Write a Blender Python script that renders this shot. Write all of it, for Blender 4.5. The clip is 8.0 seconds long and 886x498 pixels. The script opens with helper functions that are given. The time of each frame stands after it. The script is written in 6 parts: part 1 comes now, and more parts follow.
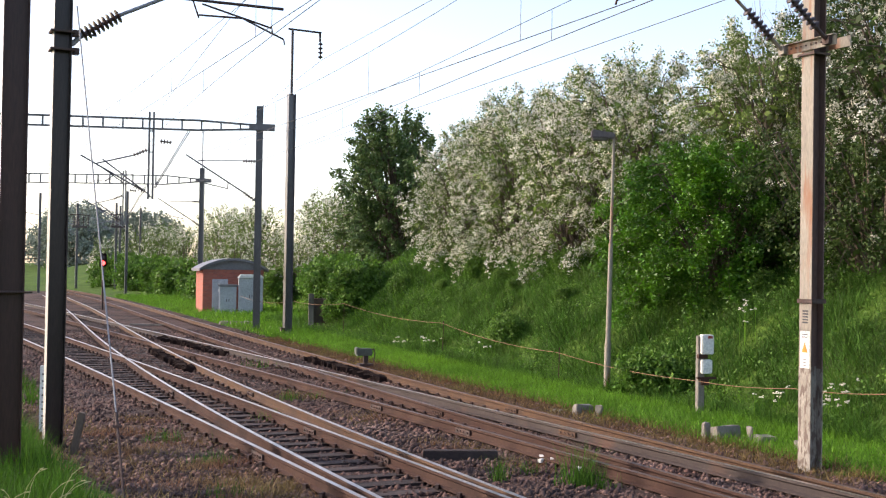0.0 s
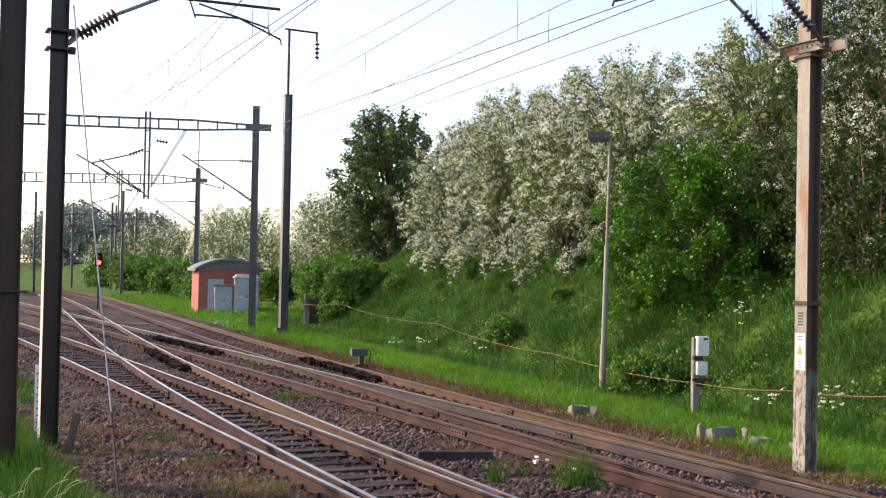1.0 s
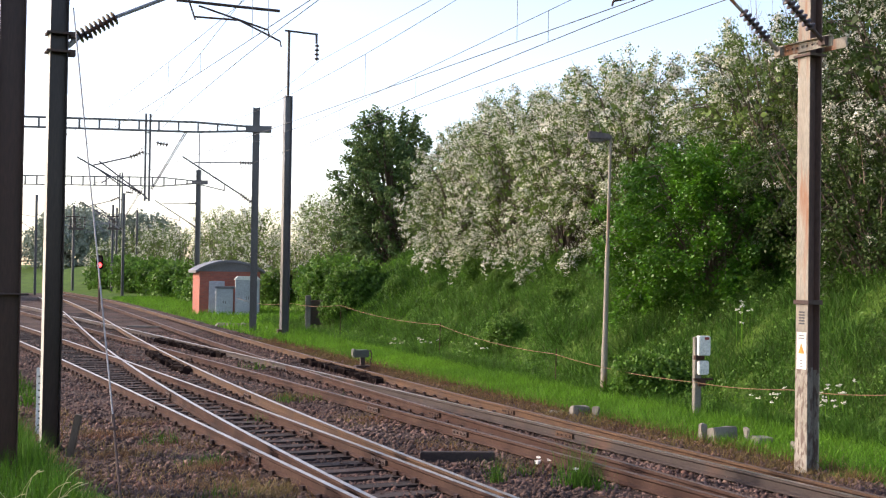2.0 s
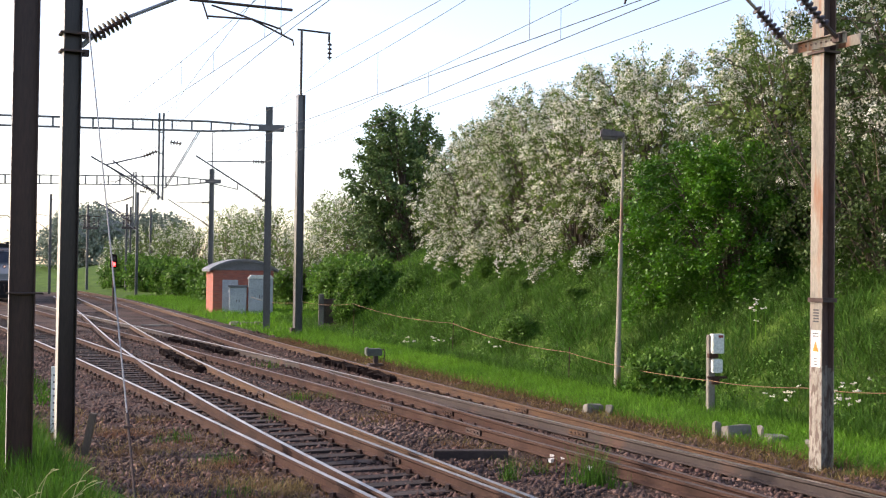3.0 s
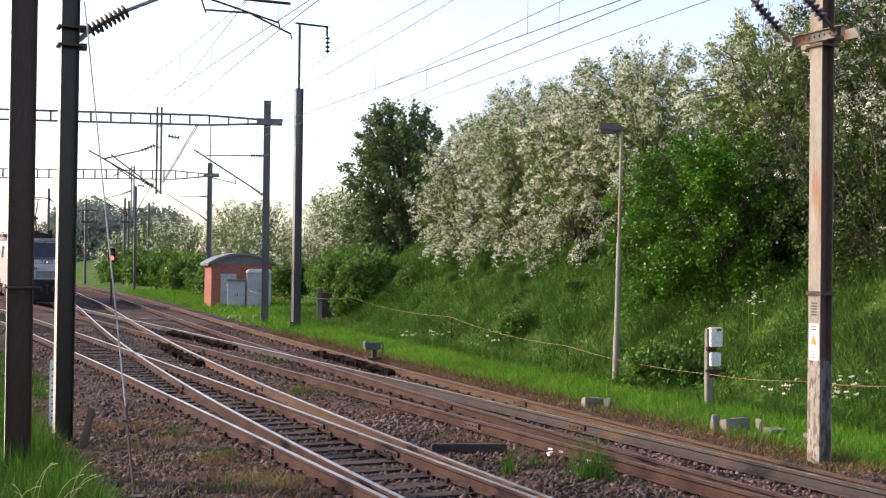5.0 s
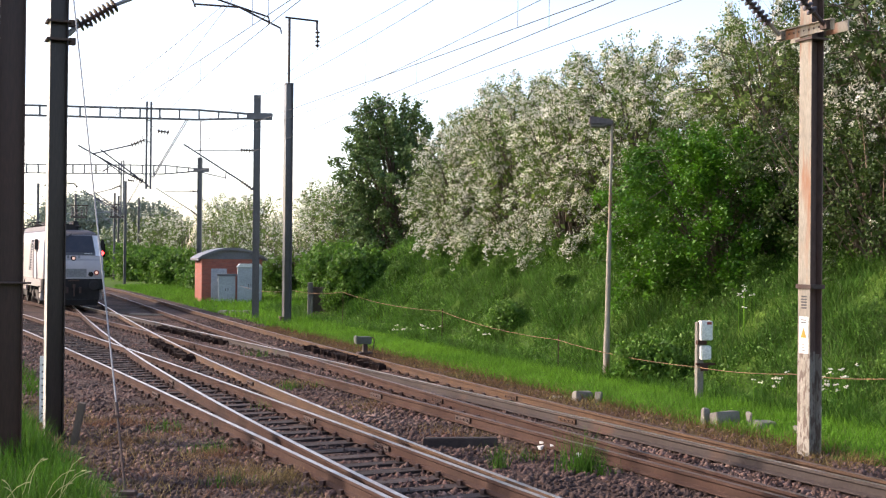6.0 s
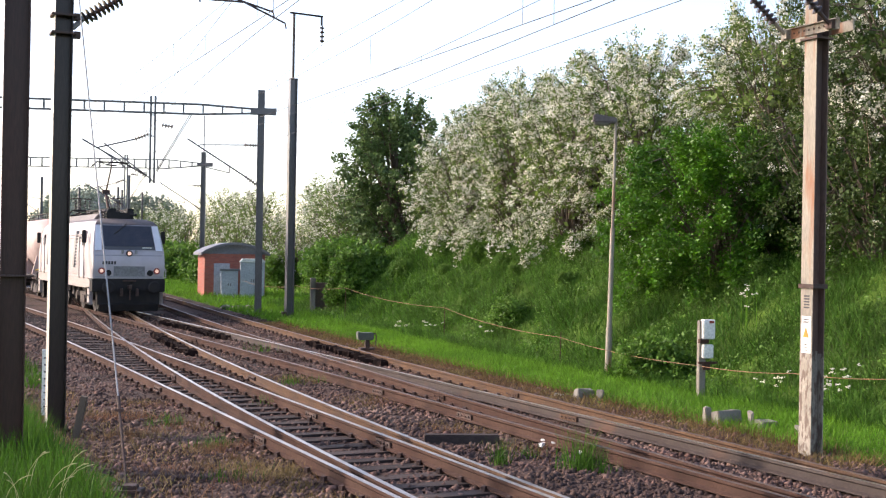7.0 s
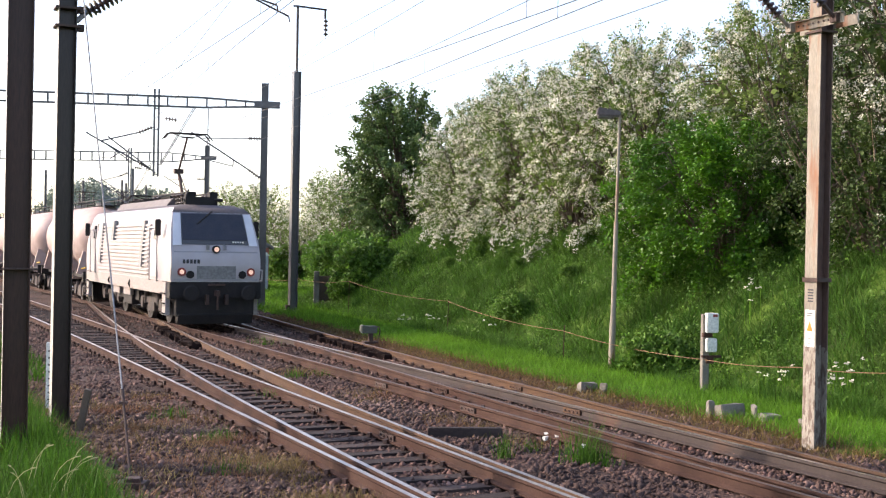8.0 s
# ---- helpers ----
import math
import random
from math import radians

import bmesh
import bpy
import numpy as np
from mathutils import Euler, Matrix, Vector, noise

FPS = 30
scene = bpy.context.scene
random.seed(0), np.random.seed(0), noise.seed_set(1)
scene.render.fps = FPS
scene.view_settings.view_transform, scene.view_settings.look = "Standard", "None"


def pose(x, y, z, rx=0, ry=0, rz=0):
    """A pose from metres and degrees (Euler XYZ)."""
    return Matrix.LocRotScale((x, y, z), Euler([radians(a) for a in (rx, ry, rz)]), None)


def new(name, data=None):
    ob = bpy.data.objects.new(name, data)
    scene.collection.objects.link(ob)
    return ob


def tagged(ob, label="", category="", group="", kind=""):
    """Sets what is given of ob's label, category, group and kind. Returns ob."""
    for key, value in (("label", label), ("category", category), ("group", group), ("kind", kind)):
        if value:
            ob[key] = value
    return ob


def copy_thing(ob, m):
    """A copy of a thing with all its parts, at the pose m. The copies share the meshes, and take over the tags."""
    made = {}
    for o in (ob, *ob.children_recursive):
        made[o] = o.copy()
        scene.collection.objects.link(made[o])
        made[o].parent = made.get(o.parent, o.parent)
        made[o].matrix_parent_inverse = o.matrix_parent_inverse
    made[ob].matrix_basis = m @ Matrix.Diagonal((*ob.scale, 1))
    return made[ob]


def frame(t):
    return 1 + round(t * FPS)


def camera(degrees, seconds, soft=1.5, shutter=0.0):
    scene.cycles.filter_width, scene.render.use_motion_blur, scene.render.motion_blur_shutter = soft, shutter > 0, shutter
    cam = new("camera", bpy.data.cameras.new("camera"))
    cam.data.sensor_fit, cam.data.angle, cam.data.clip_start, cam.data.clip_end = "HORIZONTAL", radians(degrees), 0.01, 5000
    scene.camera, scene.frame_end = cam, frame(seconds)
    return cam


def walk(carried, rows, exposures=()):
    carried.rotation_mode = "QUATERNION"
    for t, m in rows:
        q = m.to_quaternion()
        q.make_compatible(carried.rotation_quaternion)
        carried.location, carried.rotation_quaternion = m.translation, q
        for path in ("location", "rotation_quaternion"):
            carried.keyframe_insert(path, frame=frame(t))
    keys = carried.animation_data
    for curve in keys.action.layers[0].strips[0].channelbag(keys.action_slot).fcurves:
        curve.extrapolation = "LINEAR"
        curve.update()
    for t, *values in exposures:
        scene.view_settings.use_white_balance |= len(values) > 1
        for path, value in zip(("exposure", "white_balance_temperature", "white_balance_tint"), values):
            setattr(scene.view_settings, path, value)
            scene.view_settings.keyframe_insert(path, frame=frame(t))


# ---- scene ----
cam = camera(40.8, 8.0, soft=1.2)
PATH = [
    (0, pose(0, 0, 2.54, 91.000, -0.900, -0.000)),
    (0.5, pose(0, 0, 2.54, 91.015, -0.967, -0.089)),
    (1, pose(0, 0, 2.54, 91.041, -1.111, -0.198)),
    (1.5, pose(0, 0, 2.54, 91.108, -0.932, -0.277)),
    (3, pose(0, 0, 2.54, 90.993, -0.723, 0.468)),
    (3.5, pose(0, 0, 2.54, 90.995, -0.801, 0.977)),
    (4, pose(0, 0, 2.54, 90.944, -0.767, 1.105)),
    (4.5, pose(0, 0, 2.54, 90.857, -0.731, 0.939)),
    (5, pose(0, 0, 2.54, 90.693, -0.658, 0.389)),
    (6.5, pose(0, 0, 2.54, 90.336, -0.556, -0.135)),
    (7, pose(0, 0, 2.54, 90.254, -0.977, 0.076)),
    (7.5, pose(0, 0, 2.54, 90.097, -0.977, 0.299)),
    (8, pose(0, 0, 2.54, 89.936, -1.021, 0.248)),
]
walk(cam, PATH, exposures=((0, 1.3, 6800, 19), (5, 1.3, 6800, 19), (6.5, 1.5, 6800, 19), (8, 1.52, 6800, 19)))

# ---- light ----
SUN_AZ, SUN_EL = 167.0, 29.0          # direction towards the sun: degrees from +x, and height
world = bpy.data.worlds.new("sky")
scene.world = world
world.use_nodes = True
wn = world.node_tree.nodes
sky = wn.new("ShaderNodeTexSky")
sky.sky_type = "NISHITA"
sky.sun_disc = False
sky.sun_elevation = radians(SUN_EL)
sky.sun_rotation = radians(90 - SUN_AZ)
sky.altitude = 50
sky.air_density, sky.dust_density, sky.ozone_density = 0.9, 1.6, 0.5
wn["Background"].inputs["Strength"].default_value = 0.15
world.node_tree.links.new(sky.outputs[0], wn["Background"].inputs[0])
sun = new("sun", bpy.data.lights.new("sun", "SUN"))
sun.data.energy, sun.data.angle, sun.data.color = 2.0, radians(0.6), (1.0, 0.9, 0.76)
sun_dir = Vector((math.cos(radians(SUN_AZ)) * math.cos(radians(SUN_EL)), math.sin(radians(SUN_AZ)) * math.cos(radians(SUN_EL)), math.sin(radians(SUN_EL))))
sun.matrix_world = Matrix.Translation((-60, 0, 60)) @ sun_dir.to_track_quat("Z", "Y").to_matrix().to_4x4()

# ---- materials ----
def mat(name, base, rough=0.7, metal=0.0, alt=None, scale=3.0, fine=40.0, bump=0.3, dist=0.01, island=0.0, obrand=0.0,
        stain=None, stain_scale=0.6, stain_lo=0.5, stain_hi=0.7, stretch=(1, 1, 1), emit=0.0, trans=0.0, spec=0.5, grain=0.6):
    """A surface with broad and fine colour variation, optional stains, and fine relief."""
    m = bpy.data.materials.new(name)
    m.use_nodes = True
    n, l = m.node_tree.nodes, m.node_tree.links
    b = n["Principled BSDF"]
    co = n.new("ShaderNodeTexCoord")
    mp = n.new("ShaderNodeMapping")
    mp.inputs["Scale"].default_value = stretch
    l.new(co.outputs["Object"], mp.inputs[0])
    n1 = n.new("ShaderNodeTexNoise"); n1.inputs["Scale"].default_value = scale; n1.inputs["Detail"].default_value = 5
    n2 = n.new("ShaderNodeTexNoise"); n2.inputs["Scale"].default_value = fine; n2.inputs["Detail"].default_value = 3
    l.new(mp.outputs[0], n1.inputs[0]); l.new(mp.outputs[0], n2.inputs[0])
    alt = alt or tuple(min(1, c * 0.72) for c in base)

    def mix(fac, a, c, kind="MIX"):
        x = n.new("ShaderNodeMix"); x.data_type = "RGBA"; x.blend_type = kind
        if isinstance(fac, float): x.inputs[0].default_value = fac
        else: l.new(fac, x.inputs[0])
        for s, v in ((6, a), (7, c)):
            if isinstance(v, tuple): x.inputs[s].default_value = (*v, 1)
            else: l.new(v, x.inputs[s])
        return x.outputs[2]

    def ramp(sock, lo, hi):
        r = n.new("ShaderNodeMapRange"); r.inputs[1].default_value = lo; r.inputs[2].default_value = hi
        l.new(sock, r.inputs[0]); return r.outputs[0]

    def grey(sock, lo, hi):
        r = n.new("ShaderNodeMapRange"); r.inputs[3].default_value = lo; r.inputs[4].default_value = hi
        l.new(sock, r.inputs[0]); return r.outputs[0]
    col = mix(ramp(n1.outputs[0], 0.35, 0.65), base, alt)
    col = mix(grain, col, grey(ramp(n2.outputs[0], 0.3, 0.7), 0.55, 1.25), "MULTIPLY")
    if island:
        g = n.new("ShaderNodeNewGeometry")
        col = mix(1.0, col, grey(g.outputs["Random Per Island"], 1 - island, 1 + island), "MULTIPLY")
    if obrand:
        g = n.new("ShaderNodeObjectInfo")
        col = mix(1.0, col, grey(g.outputs["Random"], 1 - obrand, 1 + obrand), "MULTIPLY")
    if stain:
        n3 = n.new("ShaderNodeTexNoise"); n3.inputs["Scale"].default_value = stain_scale; n3.inputs["Detail"].default_value = 6
        l.new(mp.outputs[0], n3.inputs[0])
        col = mix(ramp(n3.outputs[0], stain_lo, stain_hi), col, stain)
    l.new(col, b.inputs["Base Color"])
    b.inputs["Roughness"].default_value, b.inputs["Metallic"].default_value = rough, metal
    b.inputs["Specular IOR Level"].default_value = spec
    if emit:
        l.new(col, b.inputs["Emission Color"]); b.inputs["Emission Strength"].default_value = emit
    if trans:
        t = n.new("ShaderNodeBsdfTranslucent"); l.new(col, t.inputs[0])
        x = n.new("ShaderNodeMixShader"); x.inputs[0].default_value = trans
        l.new(b.outputs[0], x.inputs[1]); l.new(t.outputs[0], x.inputs[2])
        l.new(x.outputs[0], n["Material Output"].inputs[0])
    if bump:
        bp = n.new("ShaderNodeBump"); bp.inputs["Strength"].default_value = bump; bp.inputs["Distance"].default_value = dist
        l.new(n2.outputs[0], bp.inputs["Height"]); l.new(bp.outputs[0], b.inputs["Normal"])
    return m


M_GRASS_GROUND = mat("grass_soil", (0.05, 0.098, 0.015), 0.95, alt=(0.08, 0.14, 0.021), scale=0.5, fine=7, bump=0.8, dist=0.08, stain=(0.03, 0.05, 0.012), stain_scale=0.7, stain_lo=0.52, stain_hi=0.72, spec=0.1)
M_BLADE_BANK = mat("bank_grass_blade", (0.05, 0.125, 0.015), 0.7, alt=(0.07, 0.155, 0.021), scale=0.3, fine=1.2, bump=0, island=0.5, stain=(0.11, 0.14, 0.05), stain_scale=0.5, stain_lo=0.6, stain_hi=0.8, trans=0.3, spec=0.2)
M_BLADE = mat("grass_blade", (0.128, 0.285, 0.02), 0.7, alt=(0.095, 0.225, 0.018), scale=0.25, fine=1.2, bump=0, island=0.4, trans=0.35, spec=0.2)
M_BLADE_LUSH = mat("lush_grass_blade", (0.062, 0.155, 0.014), 0.7, alt=(0.045, 0.115, 0.011), scale=0.6, fine=1.2, bump=0, island=0.5, trans=0.35, spec=0.2)
M_BLADE_DRY = mat("dry_grass", (0.24, 0.2, 0.08), 0.8, alt=(0.2, 0.1, 0.06), scale=0.6, fine=2, bump=0, island=0.4, trans=0.25, spec=0.2)
M_STRAW = mat("pale_seed_stalk", (0.42, 0.4, 0.2), 0.8, alt=(0.34, 0.36, 0.16), bump=0, trans=0.2, spec=0.2)
M_WEED_RED = mat("red_brown_weed", (0.15, 0.075, 0.04), 0.8, alt=(0.17, 0.13, 0.045), scale=0.9, fine=3, bump=0, island=0.45, trans=0.25, spec=0.2)
M_BALLAST = mat("ballast_bed", (0.07, 0.041, 0.033), 0.95, alt=(0.1, 0.063, 0.05), scale=1.2, fine=22, bump=1.0, dist=0.06, stain=(0.024, 0.016, 0.014), stain_scale=0.35, stain_lo=0.45, stain_hi=0.65, spec=0.2)
M_STONE = mat("ballast_stone", (0.105, 0.058, 0.047), 0.9, alt=(0.18, 0.118, 0.095), scale=0.8, fine=30, bump=0.3, island=0.75, stain=(0.05, 0.032, 0.028), stain_scale=0.4, stain_lo=0.45, stain_hi=0.65, spec=0.25)
M_RUST = mat("rail_rust", (0.057, 0.029, 0.022), 0.85, alt=(0.078, 0.045, 0.034), scale=1.5, fine=30, bump=0.3, dist=0.003, stain=(0.035, 0.02, 0.016), stain_scale=1.2, spec=0.15)
M_RUST_LIGHT = mat("rail_rust_orange", (0.105, 0.056, 0.029), 0.85, alt=(0.075, 0.042, 0.027), scale=1.5, fine=30, bump=0.3, dist=0.003, spec=0.3)
M_RAIL_GREY = mat("grey_brown_rail_side", (0.06, 0.045, 0.04), 0.7, alt=(0.042, 0.03, 0.026), scale=1.5, fine=30, bump=0.3, dist=0.003, stain=(0.09, 0.05, 0.035), stain_scale=1.1, stain_lo=0.55, stain_hi=0.7, spec=0.3)
M_SHINE = mat("rail_running_top", (0.6, 0.53, 0.47), 0.35, 0.82, alt=(0.44, 0.36, 0.31), scale=2, fine=40, bump=0.05, dist=0.001)
M_DULL_TOP = mat("rail_dull_top", (0.16, 0.11, 0.085), 0.5, 0.3, alt=(0.11, 0.072, 0.055), scale=2, fine=40, bump=0.1, dist=0.001)
M_SLEEPER = mat("creosoted_timber", (0.036, 0.025, 0.022), 0.85, alt=(0.06, 0.045, 0.04), scale=3, fine=35, bump=0.6, dist=0.01, obrand=0.3, stretch=(0.4, 3, 1), spec=0.25)
M_IRON = mat("dark_iron", (0.06, 0.04, 0.035), 0.7, 0.3, alt=(0.09, 0.05, 0.04), scale=6, fine=50, bump=0.3, dist=0.003)
M_BLACK = mat("greasy_black", (0.014, 0.008, 0.007), 0.95, spec=0.1, alt=(0.026, 0.016, 0.013), scale=4, fine=30, bump=0.6, dist=0.02)
# Dark steel; on the cantilever mast's recesses it doubles as painted shade.
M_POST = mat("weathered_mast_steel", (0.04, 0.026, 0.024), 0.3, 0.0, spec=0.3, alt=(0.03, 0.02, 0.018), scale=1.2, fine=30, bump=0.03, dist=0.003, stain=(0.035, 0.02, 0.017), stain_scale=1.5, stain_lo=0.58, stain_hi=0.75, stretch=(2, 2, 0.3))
M_MAST_GREY = mat("grey_mast_steel", (0.12, 0.115, 0.125), 0.3, 0.1, alt=(0.09, 0.085, 0.092), scale=1.2, fine=30, bump=0.03, dist=0.003, stretch=(2, 2, 0.3))
# Sunlight painted into the outer flanges as a pale tone; rust stains are real.
M_POST_SUNLIT = mat("sunlit_mast_flange_paint", (0.5, 0.47, 0.44), 0.5, alt=(0.38, 0.34, 0.31), scale=1.4, fine=25, bump=0.1, dist=0.003, stain=(0.2, 0.12, 0.08), stain_scale=1.3, stain_lo=0.58, stain_hi=0.7, stretch=(3, 3, 0.4))
M_PEEL = mat("peeling_mast_paint", (0.33, 0.3, 0.25), 0.75, alt=(0.24, 0.21, 0.17), scale=4, fine=30, bump=0.3, dist=0.004, stain=(0.13, 0.095, 0.075), stain_scale=9.0, stain_lo=0.5, stain_hi=0.58, stretch=(2, 2, 0.7))
# Brown with shade painted in for the mast recess; plain colour on the headwall.
M_WEB_SHADE_AND_WALL = mat("brown_web_shade_and_wall", (0.14, 0.08, 0.06), 0.7, alt=(0.11, 0.075, 0.062), scale=1.6, fine=25, bump=0.2, dist=0.003, stretch=(2, 2, 0.4))
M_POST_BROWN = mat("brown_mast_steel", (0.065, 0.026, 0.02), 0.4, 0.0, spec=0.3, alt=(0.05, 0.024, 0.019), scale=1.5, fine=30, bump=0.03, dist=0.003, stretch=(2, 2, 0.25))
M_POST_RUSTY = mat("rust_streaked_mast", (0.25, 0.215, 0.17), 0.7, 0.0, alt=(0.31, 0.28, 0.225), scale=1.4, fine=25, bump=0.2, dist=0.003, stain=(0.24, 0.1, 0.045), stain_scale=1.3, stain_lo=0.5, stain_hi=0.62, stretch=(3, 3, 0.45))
M_CONC = mat("grey_concrete", (0.22, 0.2, 0.17), 0.85, alt=(0.16, 0.145, 0.12), scale=2.5, fine=30, bump=0.4, dist=0.006, stain=(0.07, 0.065, 0.05), stain_scale=1.4)
M_STEEL = mat("galvanised_steel", (0.3, 0.3, 0.31), 0.5, 0.5, alt=(0.24, 0.23, 0.24), scale=2, fine=25, bump=0.1, dist=0.002)
M_LEAD = mat("dull_green_casting", (0.1, 0.11, 0.09), 0.6, alt=(0.07, 0.08, 0.065), scale=5, fine=25, bump=0.2, dist=0.003)
M_WIRE = mat("dark_wire", (0.12, 0.11, 0.11), 0.6, 0.3, bump=0)
M_WIRE_PALE = mat("grey_wire", (0.3, 0.3, 0.31), 0.6, 0.3, bump=0)
M_INSUL = mat("brown_insulator", (0.045, 0.03, 0.028), 0.3, alt=(0.06, 0.035, 0.03), bump=0)
M_WHITE = mat("white_paint", (0.78, 0.77, 0.74), 0.5, alt=(0.7, 0.69, 0.64), scale=4, fine=25, bump=0.1, dist=0.002, stain=(0.42, 0.38, 0.3), stain_scale=3, stain_lo=0.62, stain_hi=0.75)
M_ORANGE = mat("warning_orange", (0.85, 0.33, 0.03), 0.5, bump=0)
M_PRINT = mat("dark_print", (0.05, 0.05, 0.055), 0.6, bump=0)
M_ROPE = mat("orange_rope", (0.27, 0.14, 0.07), 0.8, alt=(0.22, 0.13, 0.07), bump=0)
M_ROOF = mat("grey_roof_sheet", (0.17, 0.17, 0.185), 0.6, alt=(0.14, 0.14, 0.15), scale=1.5, fine=20, bump=0.2, dist=0.006)
M_CABINET = mat("grey_cabinet_paint", (0.45, 0.47, 0.5), 0.5, alt=(0.38, 0.4, 0.43), scale=1.5, fine=20, bump=0.05, dist=0.002, stain=(0.25, 0.24, 0.22), stain_lo=0.6, stain_hi=0.8)
M_BARK = mat("bark", (0.09, 0.065, 0.045), 0.9, alt=(0.13, 0.1, 0.075), scale=4, fine=25, bump=0.8, dist=0.02, stretch=(2, 2, 0.4))
M_WOOD = mat("grey_weathered_wood", (0.17, 0.13, 0.095), 0.9, alt=(0.11, 0.085, 0.065), scale=4, fine=30, bump=0.6, dist=0.006, stretch=(3, 3, 0.4))
M_LEAF_HAW = mat("hawthorn_leaf", (0.155, 0.225, 0.05), 0.6, alt=(0.115, 0.175, 0.038), scale=0.5, fine=1.5, bump=0, island=0.4, trans=0.3, spec=0.3)
# Copy of the hawthorn leaf, darkened to paint in deep canopy shade.
M_LEAF_HAW_SHADE = mat("shade_dark_hawthorn_leaf", (0.06, 0.1, 0.02), 0.6, alt=(0.045, 0.08, 0.017), scale=0.5, fine=1.5, bump=0, island=0.4, trans=0.25, spec=0.3)
M_BLOSSOM = mat("hawthorn_blossom", (0.86, 0.83, 0.76), 0.8, alt=(0.78, 0.76, 0.62), scale=0.6, fine=1.5, bump=0, island=0.18, trans=0.3, spec=0.1)
M_LEAF_DARK = mat("ash_leaf", (0.085, 0.145, 0.04), 0.55, alt=(0.1, 0.16, 0.05), scale=0.5, fine=1.5, bump=0, island=0.4, trans=0.25, spec=0.35)
M_LEAF_BRIGHT = mat("maple_leaf", (0.08, 0.215, 0.01), 0.5, alt=(0.045, 0.13, 0.009), scale=0.5, fine=1.5, bump=0, island=0.4, trans=0.3, spec=0.35)
M_LEAF_MID = mat("bramble_leaf", (0.085, 0.185, 0.022), 0.6, alt=(0.11, 0.215, 0.03), scale=0.4, fine=1.5, bump=0, island=0.4, trans=0.3, spec=0.3)
# Leaf green lifted to pale grey: distance haze painted into the colour.
M_LEAF_FAR_HAZE = mat("haze_pale_far_leaf", (0.2, 0.24, 0.19), 0.8, alt=(0.25, 0.29, 0.24), scale=0.1, fine=0.5, bump=0, island=0.3, trans=0.2, spec=0.1)
M_TWIG_DRY = mat("budding_twig", (0.2, 0.15, 0.1), 0.9, alt=(0.25, 0.17, 0.12), bump=0)


def brick_mat():
    m = bpy.data.materials.new("red_brickwork")
    m.use_nodes = True
    n, l = m.node_tree.nodes, m.node_tree.links
    b = n["Principled BSDF"]
    co = n.new("ShaderNodeTexCoord"); sp = n.new("ShaderNodeSeparateXYZ"); ad = n.new("ShaderNodeMath"); cb = n.new("ShaderNodeCombineXYZ")
    l.new(co.outputs["Object"], sp.inputs[0])
    l.new(sp.outputs[0], ad.inputs[0]); l.new(sp.outputs[1], ad.inputs[1])
    l.new(ad.outputs[0], cb.inputs[0]); l.new(sp.outputs[2], cb.inputs[1])
    t = n.new("ShaderNodeTexBrick")
    for k, v in (("Scale", 1.0), ("Mortar Size", 0.006), ("Brick Width", 0.23), ("Row Height", 0.075)):
        t.inputs[k].default_value = v
    t.inputs["Color1"].default_value = (0.4, 0.115, 0.075, 1)
    t.inputs["Color2"].default_value = (0.3, 0.088, 0.06, 1)
    t.inputs["Mortar"].default_value = (0.24, 0.15, 0.12, 1)
    l.new(cb.outputs[0], t.inputs["Vector"])
    l.new(t.outputs["Color"], b.inputs["Base Color"])
    b.inputs["Roughness"].default_value = 0.85
    return m


M_BRICK = brick_mat()
M_LOCO = mat("silver_white_loco_paint", (0.46, 0.42, 0.43), 0.45, 0.1, alt=(0.41, 0.37, 0.38), grain=0.12, scale=1.2, fine=3, bump=0.03, dist=0.002, stain=(0.4, 0.34, 0.335), stain_scale=0.9, stain_lo=0.55, stain_hi=0.8)
M_LOCO_GREY = mat("grey_loco_paint", (0.25, 0.25, 0.26), 0.5, alt=(0.2, 0.2, 0.2), scale=2, fine=14, bump=0.05, dist=0.002)
M_LOCO_DARK = mat("dark_screen_surround", (0.085, 0.085, 0.09), 0.45, alt=(0.07, 0.07, 0.075), grain=0.2, bump=0)
M_LOCO_WHITE = mat("glossy_white_loco_paint", (0.7, 0.7, 0.74), 0.3, alt=(0.64, 0.64, 0.68), grain=0.1, bump=0)
M_LOCO_SILVER = mat("silver_nose_paint", (0.33, 0.32, 0.34), 0.4, 0.25, alt=(0.28, 0.27, 0.29), grain=0.15, scale=1.5, fine=4, bump=0.02, dist=0.002)
M_BOGIE = mat("dusty_bogie_iron", (0.07, 0.05, 0.043), 0.8, alt=(0.035, 0.027, 0.025), scale=4, fine=20, bump=0.3, dist=0.005)
M_LOCO_ROOF = mat("brown_grey_roof", (0.12, 0.1, 0.1), 0.65, alt=(0.085, 0.07, 0.068), scale=2, fine=14, bump=0.1, dist=0.004)
M_UNDER = mat("dirty_underframe", (0.01, 0.008, 0.008), 0.8, alt=(0.018, 0.014, 0.013), scale=3, fine=20, bump=0.3, dist=0.005)
M_SILL = mat("dusty_sill_paint", (0.33, 0.29, 0.28), 0.6, alt=(0.32, 0.27, 0.25), scale=1.5, fine=14, bump=0.05, dist=0.002)
M_GLASS_DARK = mat("tinted_windscreen", (0.03, 0.032, 0.045), 0.08, alt=(0.04, 0.04, 0.05), bump=0)
M_LAMP_ON = mat("lit_headlamp", (0.9, 0.6, 0.45), 0.3, alt=(0.9, 0.55, 0.4), bump=0, emit=0.25)
M_LAMP_RING = mat("red_lamp_ring", (0.35, 0.05, 0.04), 0.4, bump=0)
M_RED_ON = mat("red_signal_light", (1.0, 0.04, 0.03), 0.3, alt=(1.0, 0.03, 0.03), bump=0, emit=6.0)
